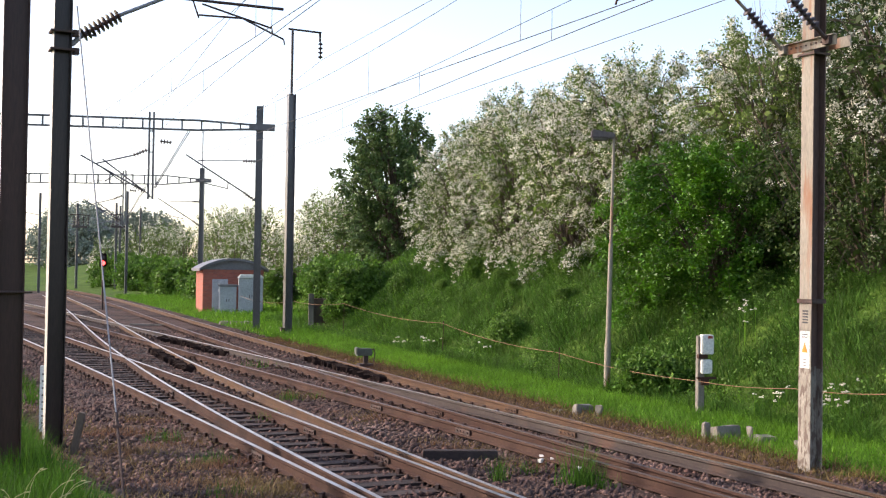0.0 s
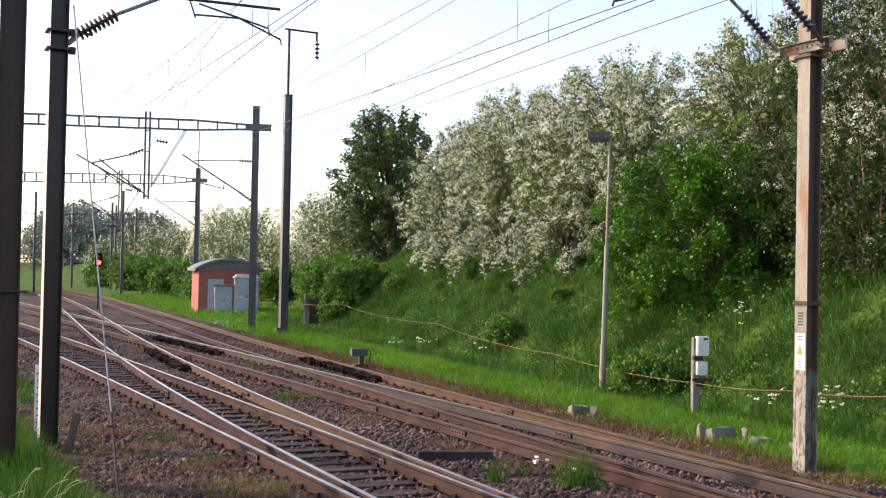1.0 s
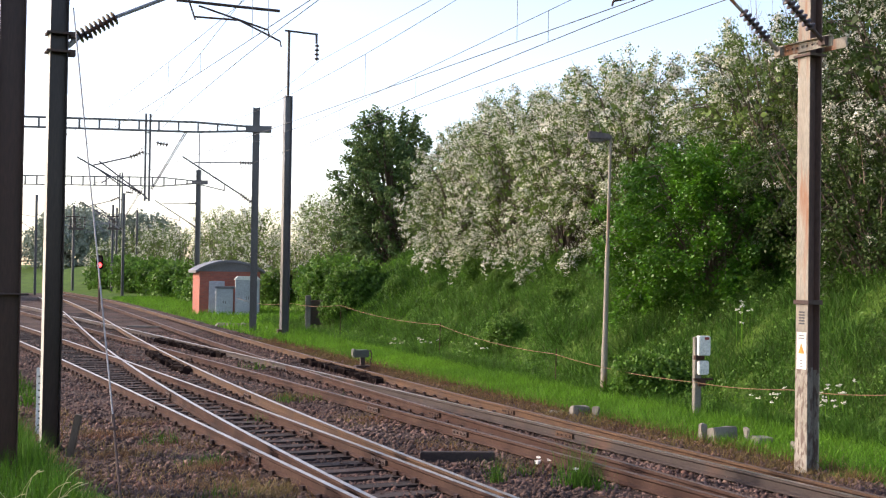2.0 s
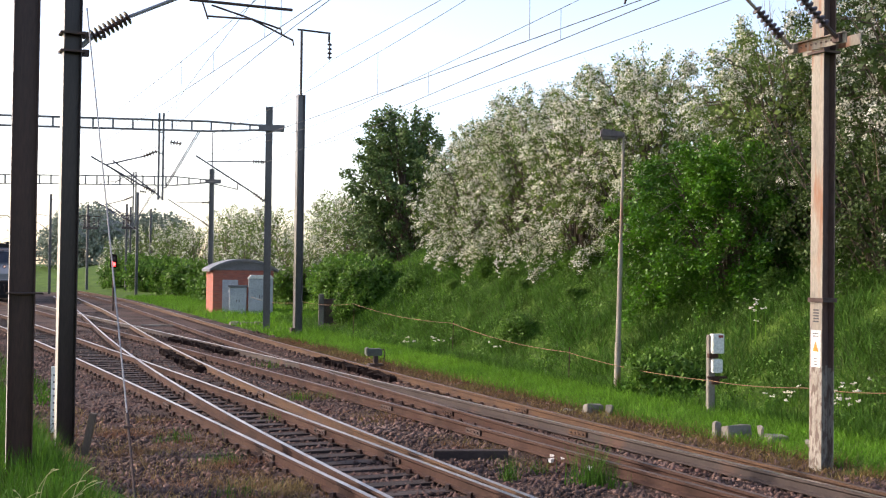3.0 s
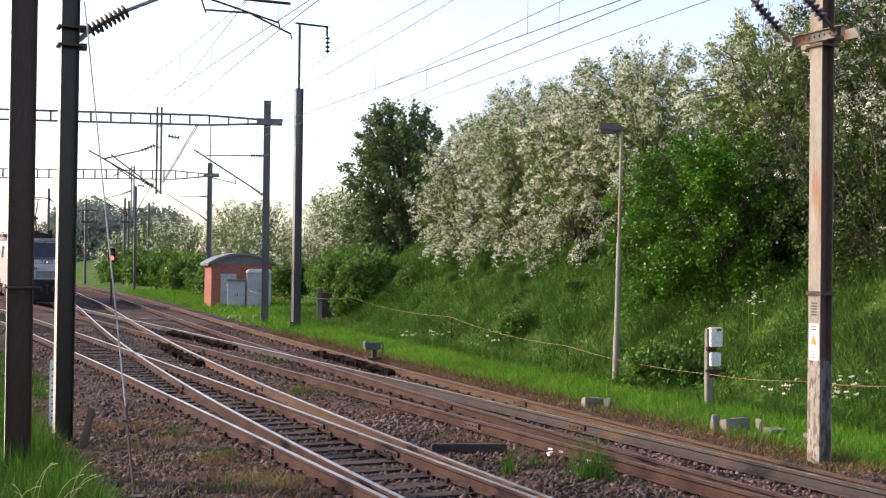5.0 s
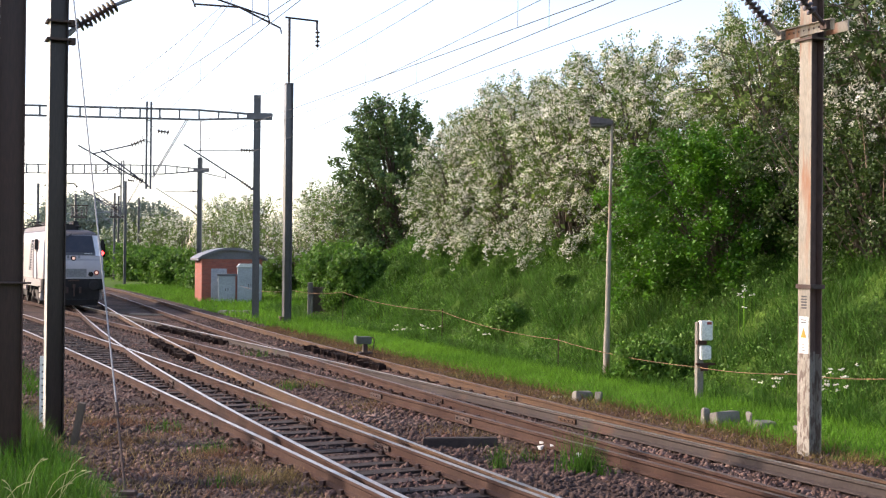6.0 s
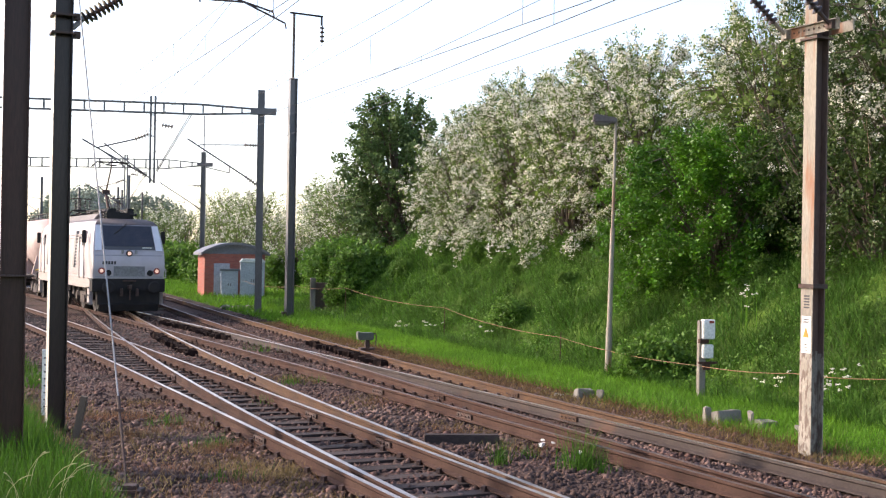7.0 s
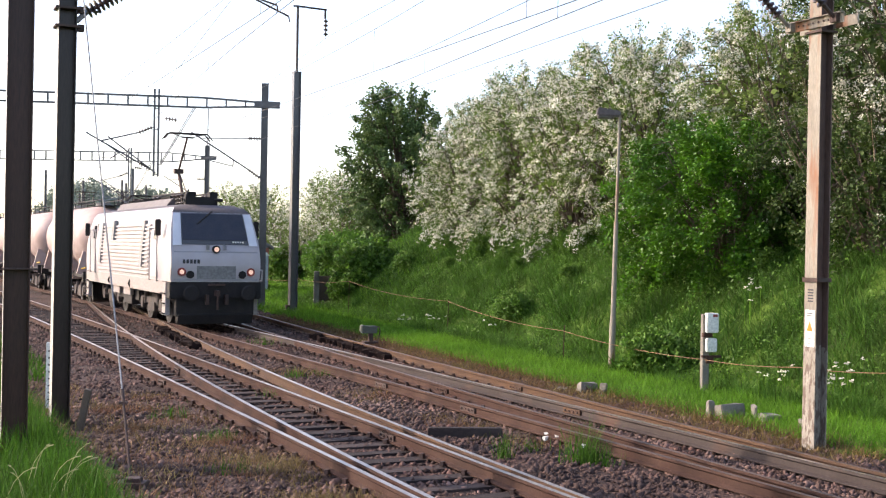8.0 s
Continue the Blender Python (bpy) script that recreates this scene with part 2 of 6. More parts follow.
M_TANK = mat("dusty_cement_tank", (0.45, 0.36, 0.34), 0.65, alt=(0.38, 0.27, 0.25), grain=0.2, scale=0.8, fine=4, bump=0.05, dist=0.003, stain=(0.36, 0.24, 0.21), stain_scale=0.7, stain_lo=0.5, stain_hi=0.7)
M_YELLOW = mat("yellow_handrail", (0.75, 0.5, 0.06), 0.5, bump=0)


# ---- mesh helpers ----
def part(name, bm, material, parent=None, label="", smooth=False, bevel=0.0, kind=""):
    """Links a bmesh as one mesh object, under a thing or part if one is given."""
    me = bpy.data.meshes.new(name)
    if bevel:
        bmesh.ops.bevel(bm, geom=[e for e in bm.edges if len(e.link_faces) == 2 and e.calc_face_angle(0) > 0.6], offset=bevel, segments=2, affect="EDGES", clamp_overlap=True)
    bmesh.ops.recalc_face_normals(bm, faces=bm.faces)
    bm.to_mesh(me)
    bm.free()
    for m in (material if isinstance(material, (list, tuple)) else [material]):
        me.materials.append(m)
    if smooth:
        for p in me.polygons:
            p.use_smooth = True
        me.set_sharp_from_angle(angle=radians(38))
    ob = new(name, me)
    if parent:
        ob.parent = parent
    if label or kind:
        tagged(ob, label, kind=kind)
    return ob


def thing(name, m, label, category, group="", kind=""):
    """An Empty at the base of a thing."""
    ob = new(name)
    ob.empty_display_size = 0.3
    ob.matrix_world = m
    return tagged(ob, label, category, group, kind)


def box(bm, c, s, rot=None, mi=0):
    v = bmesh.ops.create_cube(bm, size=1.0)["verts"]
    m = Matrix.Translation(c) @ (rot.to_4x4() if rot else Matrix()) @ Matrix.Diagonal((*s, 1))
    bmesh.ops.transform(bm, matrix=m, verts=v)
    if mi:
        for f in {f for w in v for f in w.link_faces}:
            f.material_index = mi
    return v


def rod(bm, a, b, r0, r1=None, seg=8, caps=True):
    a, b = Vector(a), Vector(b)
    d = b - a
    v = bmesh.ops.create_cone(bm, cap_ends=caps, segments=seg, radius1=r0, radius2=r0 if r1 is None else r1, depth=d.length)["verts"]
    bmesh.ops.transform(bm, matrix=Matrix.Translation((a + b) / 2) @ d.to_track_quat("Z", "Y").to_matrix().to_4x4(), verts=v)
    return v


def beam(bm, a, b, w, h, mi=0):
    """A bar of section w x h from a to b."""
    a, b = Vector(a), Vector(b)
    d = b - a
    q = d.to_track_quat("Y", "Z").to_matrix()
    return box(bm, (a + b) / 2, (w, d.length, h), q, mi)


def chain(bm, pts, r, seg=5):
    for p, q in zip(pts[:-1], pts[1:]):
        rod(bm, p, q, r, seg=seg, caps=False)


def lathe(bm, a, b, prof, seg=14):
    """A turned body along a-b: prof holds (fraction, radius)."""
    a, b = Vector(a), Vector(b)
    q = (b - a).to_track_quat("Z", "Y").to_matrix()
    rings = []
    for f, r in prof:
        c = a + (b - a) * f
        rings.append([bm.verts.new(c + q @ Vector((r * math.cos(2 * math.pi * k / seg), r * math.sin(2 * math.pi * k / seg), 0))) for k in range(seg)])
    for r0, r1 in zip(rings[:-1], rings[1:]):
        for k in range(seg):
            bm.faces.new((r0[k], r0[(k + 1) % seg], r1[(k + 1) % seg], r1[k]))
    bm.faces.new(rings[0][::-1])
    bm.faces.new(rings[-1])


def sweep(bm, pts, prof, mats=None):
    """Sweeps a closed profile of (side, up) along plan points (x, y, z)."""
    rings = []
    for i, p in enumerate(pts):
        d = Vector(pts[min(i + 1, len(pts) - 1)]) - Vector(pts[max(i - 1, 0)])
        d.z = 0
        d.normalize()
        n = Vector((d.y, -d.x, 0))
        rings.append([bm.verts.new(Vector(p) + n * s + Vector((0, 0, u))) for s, u in prof])
    k = len(prof)
    for r0, r1 in zip(rings[:-1], rings[1:]):
        for j in range(k):
            f = bm.faces.new((r0[j], r0[(j + 1) % k], r1[(j + 1) % k], r1[j]))
            if mats:
                f.material_index = mats[j]
    bm.faces.new(rings[0][::-1])
    bm.faces.new(rings[-1])


def mesh_arrays(name, verts, size, materials, parent=None, kind="", mat_ids=None):
    """A mesh of separate faces of `size` corners each, from an array of corner places."""
    nf = len(verts) // size
    me = bpy.data.meshes.new(name)
    me.vertices.add(len(verts)); me.vertices.foreach_set("co", np.ascontiguousarray(verts, dtype=np.float32).ravel())
    me.loops.add(len(verts)); me.loops.foreach_set("vertex_index", np.arange(len(verts), dtype=np.int32))
    me.polygons.add(nf); me.polygons.foreach_set("loop_start", np.arange(0, nf * size, size, dtype=np.int32))
    if mat_ids is not None:
        me.polygons.foreach_set("material_index", mat_ids.astype(np.int32))
    me.update(calc_edges=True)
    for m in (materials if isinstance(materials, (list, tuple)) else [materials]):
        me.materials.append(m)
    ob = new(name, me)
    if parent:
        ob.parent = parent
    if kind:
        tagged(ob, kind=kind)
    return ob


def leaves(rng, c, size, up=0.3, aspect=0.6):
    """Corners of small four-cornered leaves at the places c."""
    n = len(c)
    nrm = rng.normal(size=(n, 3)); nrm[:, 2] += up
    nrm /= np.linalg.norm(nrm, axis=1)[:, None]
    a = np.cross(nrm, rng.normal(size=(n, 3))); a /= np.linalg.norm(a, axis=1)[:, None]
    b = np.cross(nrm, a)
    s = (size * rng.uniform(0.6, 1.4, n))[:, None]
    a, b = a * s, b * s * aspect
    return np.stack([c - a, c - b + nrm * s * 0.15, c + a, c + b + nrm * s * 0.15], 1).reshape(-1, 3)


# ---- the plan of the tracks: x of a track's middle over y, far ones bending to the left ----
GAUGE = 1.507
TRACKS = {
    "far": ((-0.0116, 0.105, -4.0637, -2.535), 13.0, 112.0),
    "train": ((0.0, -0.018, -5.015, -4.026), 12.0, 110.0),
    "link": ((-0.0199, 0.1377, -3.8921, -6.838), 12.0, 74.0),
    "near": ((-0.0044, -0.0583, -4.9617, -8.2), 13.0, 60.0),
}


def track_x(name, y):
    """x and dx/dy of a track's middle; straight on past both ends of its curve."""
    (a, b, c, d), lo, hi = TRACKS[name]
    v = min(max(y, lo), hi)
    u = (v - 30) / 10
    slope = (3 * a * u * u + 2 * b * u + c) / 10
    return a * u ** 3 + b * u * u + c * u + d + slope * (y - v), slope


def side_of(name, y, off):
    """The place `off` metres to the right of a track's middle."""
    x, s = track_x(name, y)
    k = math.hypot(1, s)
    return x + off / k, y - off * s / k


def smooth(a, b, v):
    t = min(max((v - a) / (b - a), 0), 1)
    return t * t * (3 - 2 * t)


def bank_off(x, y):
    """Distance to the right of the far track's outer rail."""
    tx, s = track_x("far", y)
    return (x - tx) / math.hypot(1, s) - GAUGE / 2


def ground_z(x, y):
    o = bank_off(x, y)
    toe = 3.7 + 4.5 * smooth(53, 64, y)
    top = 3.7 - 0.9 * smooth(60, 90, y)
    z = -0.16 + 0.06 * smooth(1.4, 3.0, o)
    t = (o - toe) / 5.8
    if t > 0:
        f = t * 1.0 if t < 0.85 else 0.85 + 0.15 * (1 - math.exp(-(t - 0.85) / 0.15))
        f = f - 0.12 * math.exp(-t * 6)
        z += max(f, 0) * top
        z += 0.22 * noise.noise((x * 0.45, y * 0.45, 0)) * smooth(0.05, 0.3, t) + 0.1 * noise.noise((x * 1.3, y * 1.3, 5)) * smooth(0.05, 0.3, t)
    tn = track_x("near", y)[0]
    if x < tn - 3.6:
        z += 0.05 * noise.noise((x * 0.8, y * 0.8, 3)) + 0.06
    elif o < 1.35:
        z = -0.42
    return z


def build_ground():
    def axis(lo, hi, step, far):
        mid = list(np.arange(lo, hi + 0.01, step))
        out, g, p = [], 1.5, hi
        while p < far:
            g *= 1.35; p += g; out.append(p)
        out2, g, p = [], 1.5, lo
        while p > -far:
            g *= 1.35; p -= g; out2.append(p)
        return out2[::-1] + mid + out
    xs, ys = axis(-42, 26, 0.5, 2500), axis(6, 100, 0.5, 2500)
    bm = bmesh.new()
    grid = [[bm.verts.new((x, y, ground_z(x, y))) for x in xs] for y in ys]
    for r0, r1 in zip(grid[:-1], grid[1:]):
        for i in range(len(xs) - 1):
            bm.faces.new((r0[i], r0[i + 1], r1[i + 1], r1[i]))
    ob = part("ground", bm, M_GRASS_GROUND, smooth=True)
    return tagged(ob, "green grassy ground rising to a bank beside the railway", "ground", kind="structure")


def bed_z(x, y):
    return -0.2 + 0.025 * noise.noise((x * 1.1, y * 1.1, 9)) + 0.015 * noise.noise((x * 4, y * 4, 2))


def build_ballast():
    bm = bmesh.new()
    rows = []
    ys = list(np.arange(-40, 10, 2.0)) + list(np.arange(10, 45, 0.35)) + list(np.arange(45, 120, 1.5))
    for y in ys:
        lx, ly = side_of("near", y, -3.5)
        rxx, ry = side_of("far", y, GAUGE / 2 + 1.65)
        n = 44
        row = []
        for i in range(n + 1):
            f = i / n
            x, yy = lx + (rxx - lx) * f, ly + (ry - ly) * f
            z = bed_z(x, yy) if 0 < i < n else -0.4
            row.append(bm.verts.new((x, yy, z)))
        rows.append(row)
    for r0, r1 in zip(rows[:-1], rows[1:]):
        for i in range(len(r0) - 1):
            bm.faces.new((r0[i], r0[i + 1], r1[i + 1], r1[i]))
    ob = part("ballast", bm, M_BALLAST, smooth=True)
    return tagged(ob, "reddish-brown crushed stone ballast under the rails", "ballast", kind="structure")


def build_stones(rng):
    """Loose stones on the bed, thickest where the bed is nearest."""
    n = 50000
    y = 10.5 + 40.0 * rng.random(n) ** 2.0
    f = rng.random(n)
    c = np.zeros((n, 3))
    for i in range(n):
        lx, ly = side_of("near", y[i], -3.6)
        rxx, ry = side_of("far", y[i], GAUGE / 2 + 1.7)
        x, yy = lx + (rxx - lx) * f[i], ly + (ry - ly) * f[i]
        c[i] = (x, yy, -0.198)
    size = 0.024 + 0.034 * rng.random(n) ** 2
    base = np.array([(1, 0, 0), (0, 1, 0), (-1, 0, 0), (0, -1, 0), (0, 0, 0.8), (0, 0, -0.8)], float)
    v = base[None] * size[:, None, None] * rng.uniform(0.7, 1.35, (n, 6, 3))
    v += rng.normal(size=(n, 6, 3)) * 0.25 * size[:, None, None]
    ang = rng.uniform(0, 6.283, n)
    ca, sa = np.cos(ang), np.sin(ang)
    v = np.stack([v[..., 0] * ca[:, None] - v[..., 1] * sa[:, None], v[..., 0] * sa[:, None] + v[..., 1] * ca[:, None], v[..., 2]], -1) + c[:, None]
    tri = np.array([(0, 1, 4), (1, 2, 4), (2, 3, 4), (3, 0, 4), (1, 0, 5), (2, 1, 5), (3, 2, 5), (0, 3, 5)])
    me = bpy.data.meshes.new("ballast_stones")
    faces = (tri[None] + 6 * np.arange(n)[:, None, None]).reshape(-1)
    me.vertices.add(n * 6); me.vertices.foreach_set("co", v.astype(np.float32).ravel())
    me.loops.add(len(faces)); me.loops.foreach_set("vertex_index", faces.astype(np.int32))
    me.polygons.add(len(faces) // 3); me.polygons.foreach_set("loop_start", np.arange(0, len(faces), 3, dtype=np.int32))
    me.update(calc_edges=True)
    me.materials.append(M_STONE)
    return tagged(new("ballast_stones", me), "loose brown and grey crushed stones between the rails", "stones", kind="stuff")


RAIL_PROF = [(-0.034, 0.0), (0.034, 0.0), (0.036, -0.035), (0.012, -0.055), (0.012, -0.13), (0.07, -0.15), (0.07, -0.168),
             (-0.07, -0.168), (-0.07, -0.15), (-0.012, -0.13), (-0.012, -0.055), (-0.036, -0.035)]


def build_track(name, lo, hi, dz, label, tops, sides):
    tr = thing("railway_track", Matrix(), label, "track", "railway tracks", "structure")
    ys = np.concatenate([np.arange(lo, 10, 3.0), np.arange(max(lo, 10), 60, 0.8), np.arange(60, hi + 0.1, 2.0)])
    for k, sgn in enumerate((-1, 1)):
        bm = bmesh.new()
        sweep(bm, [(*side_of(name, y, sgn * GAUGE / 2), dz) for y in ys], RAIL_PROF, [1] + [0] * 11)
        part("rail", bm, [sides[k], tops[k]], tr)
    return tr


def along(name, lo, hi, step):
    """y values spaced evenly along a track."""
    y, out = lo, []
    while y < hi:
        out.append(y)
        y += step / math.hypot(1, track_x(name, y)[1])
    return out


def build_sleepers(tr, name, lo, hi, dz, length, shift, rng, sink=0.0):
    """Timber sleepers, with iron chairs and clips beside both rails."""
    meshes = []
    for k in range(4):
        bm = bmesh.new()
        vs = box(bm, (shift, 0, -0.245 + dz), (length, 0.25, 0.14))
        for v in vs:
            v.co.x += rng.uniform(-0.05, 0.05); v.co.z += rng.uniform(-0.008, 0.004); v.co.y += rng.uniform(-0.01, 0.01)
        me = bpy.data.meshes.new("sleeper"); bm.to_mesh(me); bm.free(); me.materials.append(M_SLEEPER); meshes.append(me)
    clips = bmesh.new()
    for i, y in enumerate(along(name, lo, hi, 0.6)):
        x, s = track_x(name, y)
        ob = new("sleeper", meshes[i % 4])
        ob.parent = tr
        r = math.atan2(-s, 1)
        ob.matrix_world = pose(x, y, -0.004 * (i % 2) - sink, 0, 0, -math.degrees(r) * -1 + rng.uniform(-0.8, 0.8))
        if y < 62:
            for side in (-1, 1):
                for d in (-0.105, 0.105):
                    cx, cy = side_of(name, y, side * GAUGE / 2 + d)
                    q = Euler((0, 0, math.atan2(-1 * s, 1) * -1)).to_matrix()
                    box(clips, (cx, cy, -0.145 + dz), (0.05, 0.065, 0.06), q)
    part("rail_fastenings", clips, M_IRON, tr, "dark iron rail clips", kind="stuff")


# ---- plants ----
def fill_lobes(rng, lobes, n, shell=0.45, down=0.0):
    """Places in the outer part of a set of ellipsoids (centre, radii), uneven."""
    vol = np.array([l[1][0] * l[1][1] + l[1][1] * l[1][2] for l in lobes]); vol = vol / vol.sum()
    pick = rng.choice(len(lobes), n, p=vol)
    c = np.array([l[0] for l in lobes])[pick]; r = np.array([l[1] for l in lobes])[pick]
    d = rng.normal(size=(n, 3)); d /= np.linalg.norm(d, axis=1)[:, None]
    d[:, 2] = np.where((d[:, 2] < -0.45) & (rng.random(n) > down), -d[:, 2], d[:, 2])
    f = 1 - shell * rng.random(n) ** 1.6
    return c + d * r * f[:, None], d


def sprays(rng, p, d, per, reach, droop, thick):
    """Grows a spray of places outward from each p: runs along d, sagging at the tip."""
    n = len(p)
    t = rng.random((n, per))
    L = reach * rng.uniform(0.5, 1.3, (n, 1))
    dirs = d + rng.normal(size=(n, 3)) * 0.45
    dirs /= np.linalg.norm(dirs, axis=1)[:, None]
    q = p[:, None] + dirs[:, None] * (t * L)[..., None]
    q[..., 2] -= droop * t * t * L
    q += rng.normal(size=(n, per, 3)) * thick * (0.5 + 0.7 * (1 - t))[..., None]
    return q.reshape(-1, 3), t.reshape(-1)


def limbs(bm, rng, lobes, base_r, stems=1, spread=0.3):
    for s in range(stems):
        foot = Vector((rng.uniform(-spread, spread), rng.uniform(-spread, spread), -0.3))
        for c, r in lobes:
            c = Vector(c)
            mid = Vector((foot.x * 1.3 + c.x * 0.25, foot.y * 1.3 + c.y * 0.25, c.z * 0.45)) + Vector(rng.normal(size=3) * 0.12)
            rod(bm, foot, mid, base_r * 0.8, base_r * 0.5, 6, False)
            rod(bm, mid, c, base_r * 0.5, base_r * 0.2, 5, False)
            for k in range(7):
                d = Vector(rng.normal(size=3)); d.z = abs(d.z) * 0.8; d.normalize()
                e = c + Vector((d.x * r[0], d.y * r[1], d.z * r[2])) * rng.uniform(0.75, 1.05)
                st = mid.lerp(c, rng.uniform(0.5, 1))
                rod(bm, st, e, base_r * 0.2, base_r * 0.05, 4, False)


def boughs(rng, bm, rad, base, top, count, twigs, stems=3, wood=0.05, arch=0.55, reach=(0.2, 0.55)):
    """Arching boughs of a crown: draws the wood and returns where each twig starts, its run and its outward lean."""
    feet = [Vector((rng.uniform(-0.35, 0.35), rng.uniform(-0.35, 0.35), -0.4)) for _ in range(stems)]
    zc, hz = base + (top - base) * 0.36, (top - base) * 0.66
    starts, runs, outs = [], [], []
    for i in range(count):
        a = 2.39996 * i + rng.uniform(-0.3, 0.3)
        z = base + (top - base) * ((i + rng.random()) / count) ** 0.9
        swell = 1 + 0.22 * noise.noise((1.3 * math.cos(a), 1.3 * math.sin(a), z * 0.45 + rad * 7))
        r = rad * math.sqrt(max(0.03, 1 - min(1, abs((z - zc) / hz)) ** 2.5)) * swell * rng.uniform(0.7, 1.1)
        tip = np.array((r * math.cos(a), r * math.sin(a), z))
        foot = feet[i % stems]
        root = np.array((foot.x + 0.12 * tip[0], foot.y + 0.12 * tip[1], max(0.1, z * 0.5 - 0.3)))
        mid = root * 0.4 + tip * 0.6 + np.array((0, 0, arch + 0.16 * r))
        rod(bm, foot, root, wood * 1.5, wood, 5, False)
        rod(bm, root, mid, wood * 0.7, wood * 0.35, 4, False)
        rod(bm, mid, tip, wood * 0.35, wood * 0.1, 4, False)
        f = 1 - 0.62 * rng.random((twigs, 1)) ** 1.15
        starts.append((1 - f) ** 2 * root + 2 * f * (1 - f) * mid + f * f * tip)
        out = np.array((math.cos(a), math.sin(a), 0.15 + 0.5 * (z - zc) / hz))
        d = out * 0.55 + rng.normal(size=(twigs, 3)) * 0.6
        d /= np.linalg.norm(d, axis=1)[:, None]
        runs.append(d * rng.uniform(*reach, (twigs, 1)) * (1.3 - 0.5 * f))
        outs.append(np.repeat(out[None], twigs, 0))
    return np.concatenate(starts), np.concatenate(runs), np.concatenate(outs)


def on_twigs(rng, p, run, n, sag, spread, lo=0.0):
    """n places along each twig, sagging to its tip, scattered by spread."""
    t = rng.uniform(lo, 1.0, (len(p), n))
    q = p[:, None] + run[:, None] * t[..., None]
    q[..., 2] -= sag * t * t * np.linalg.norm(run, axis=1)[:, None]
    return (q + rng.normal(size=q.shape) * spread).reshape(-1, 3)


def hawthorn(m, seed, label, rad=2.75, base=-0.6, top=5.9, count=84, twigs=20, bloom=0.6, leaf=None, lod=1.0, group="flowering hawthorns along the bank"):
    rng = np.random.default_rng(seed)
    t = thing("hawthorn", m, label, "tree", group)
    bm = bmesh.new(); p, run, out = boughs(rng, bm, rad, base, top, count, twigs); part("trunk", bm, M_BARK, t, smooth=True)
    per, clumps, petals = (14, 5, 7) if lod == 1 else (8, 3, 6)
    q = on_twigs(rng, p, run, per, 0.55, 0.075 * lod)
    inner = rng.normal(size=(int(count * 14), 3)); inner /= np.linalg.norm(inner, axis=1)[:, None]
    inner *= (0.75 * rng.random(len(inner)) ** 0.4)[:, None]
    inner = inner * np.array((rad * 0.95, rad * 0.95, (top - base) / 2)) + np.array((0, 0, (top + base) / 2))
    crown = np.concatenate([leaves(rng, q, 0.04 * lod, 0.7), leaves(rng, inner, 0.1)])
    mesh_arrays("crown", crown, 4, leaf or M_LEAF_HAW, t)
    patch = np.array([noise.noise(Vector(x) * 0.5 + Vector((seed, 0, 0))) + 0.5 * noise.noise(Vector(x) * 1.3 + Vector((0, seed, 0))) for x in p])
    keep = rng.random(len(p)) < np.clip(bloom + 1.7 * patch, 0.03, 1)
    c = on_twigs(rng, p[keep], run[keep], clumps, 0.55, 0.03 * lod, 0.25)
    c[:, 2] += 0.045
    b = c[:, None] + rng.normal(size=(len(c), petals, 3)) * np.array((0.038, 0.038, 0.024)) * lod
    mesh_arrays("blossom", leaves(rng, b.reshape(-1, 3), 0.0215 * lod, 0.9, 0.9), 4, M_BLOSSOM, t)
    shoots = bmesh.new()
    for k in range(40):
        i = int(rng.integers(len(p)))
        if out[i][2] > 0.1:
            e = Vector(p[i]) + Vector(out[i]) * rng.uniform(0.3, 0.7) + Vector((0, 0, rng.uniform(0.3, 0.8)))
            rod(shoots, p[i], e, 0.01, 0.004, 4, False)
    part("twig_growth", shoots, M_TWIG_DRY, t, kind="stuff")
    return t


def broadleaf(name, m, seed, label, rad, base, top, count, twigs, per, leaf, material, spread=0.09, sag=0.35, flat=1.0, stems=2, wood=0.05):
    rng = np.random.default_rng(seed)
    t = thing(name, m, label, "tree")
    bm = bmesh.new(); p, run, out = boughs(rng, bm, rad, base, top, count, twigs, stems, wood); part("trunk", bm, M_BARK, t, smooth=True)
    q = on_twigs(rng, p, run, per, sag, spread)
    mesh_arrays("crown", leaves(rng, q, leaf, flat), 4, material, t)
    return t


def leafy(name, m, lobes, seed, clumps, material, leaf, label, category="tree", group="", trunk_r=0.08, stems=1, per=30, reach=0.6, droop=0.3, thick=0.14, shell=0.5, down=0.3, flat=0.3):
    rng = np.random.default_rng(seed)
    t = thing(name, m, label, category, group)
    bm = bmesh.new(); limbs(bm, rng, lobes, trunk_r, stems, 0.2 if stems > 1 else 0.02); part("trunk", bm, M_BARK, t, smooth=True)
    p, d = fill_lobes(rng, lobes, clumps, shell, down)
    q, _ = sprays(rng, p, d, per, reach, droop, thick)
    mesh_arrays("crown", leaves(rng, q, leaf, flat), 4, material, t)
    return t


def blades(rng, pts, h, w, lean=0.45):
    """Corners of thin upright three-cornered blades at the places pts."""
    n = len(pts)
    a = rng.uniform(0, 6.283, n)
    hh = h * rng.uniform(0.5, 1.3, n)
    side = np.stack([np.cos(a), np.sin(a), np.zeros(n)], 1) * (w * rng.uniform(0.7, 1.3, n))[:, None]
    tip = np.stack([rng.normal(size=n) * lean * hh, rng.normal(size=n) * lean * hh, hh], 1)
    return np.stack([pts - side, pts + side, pts + tip], 1).reshape(-1, 3)


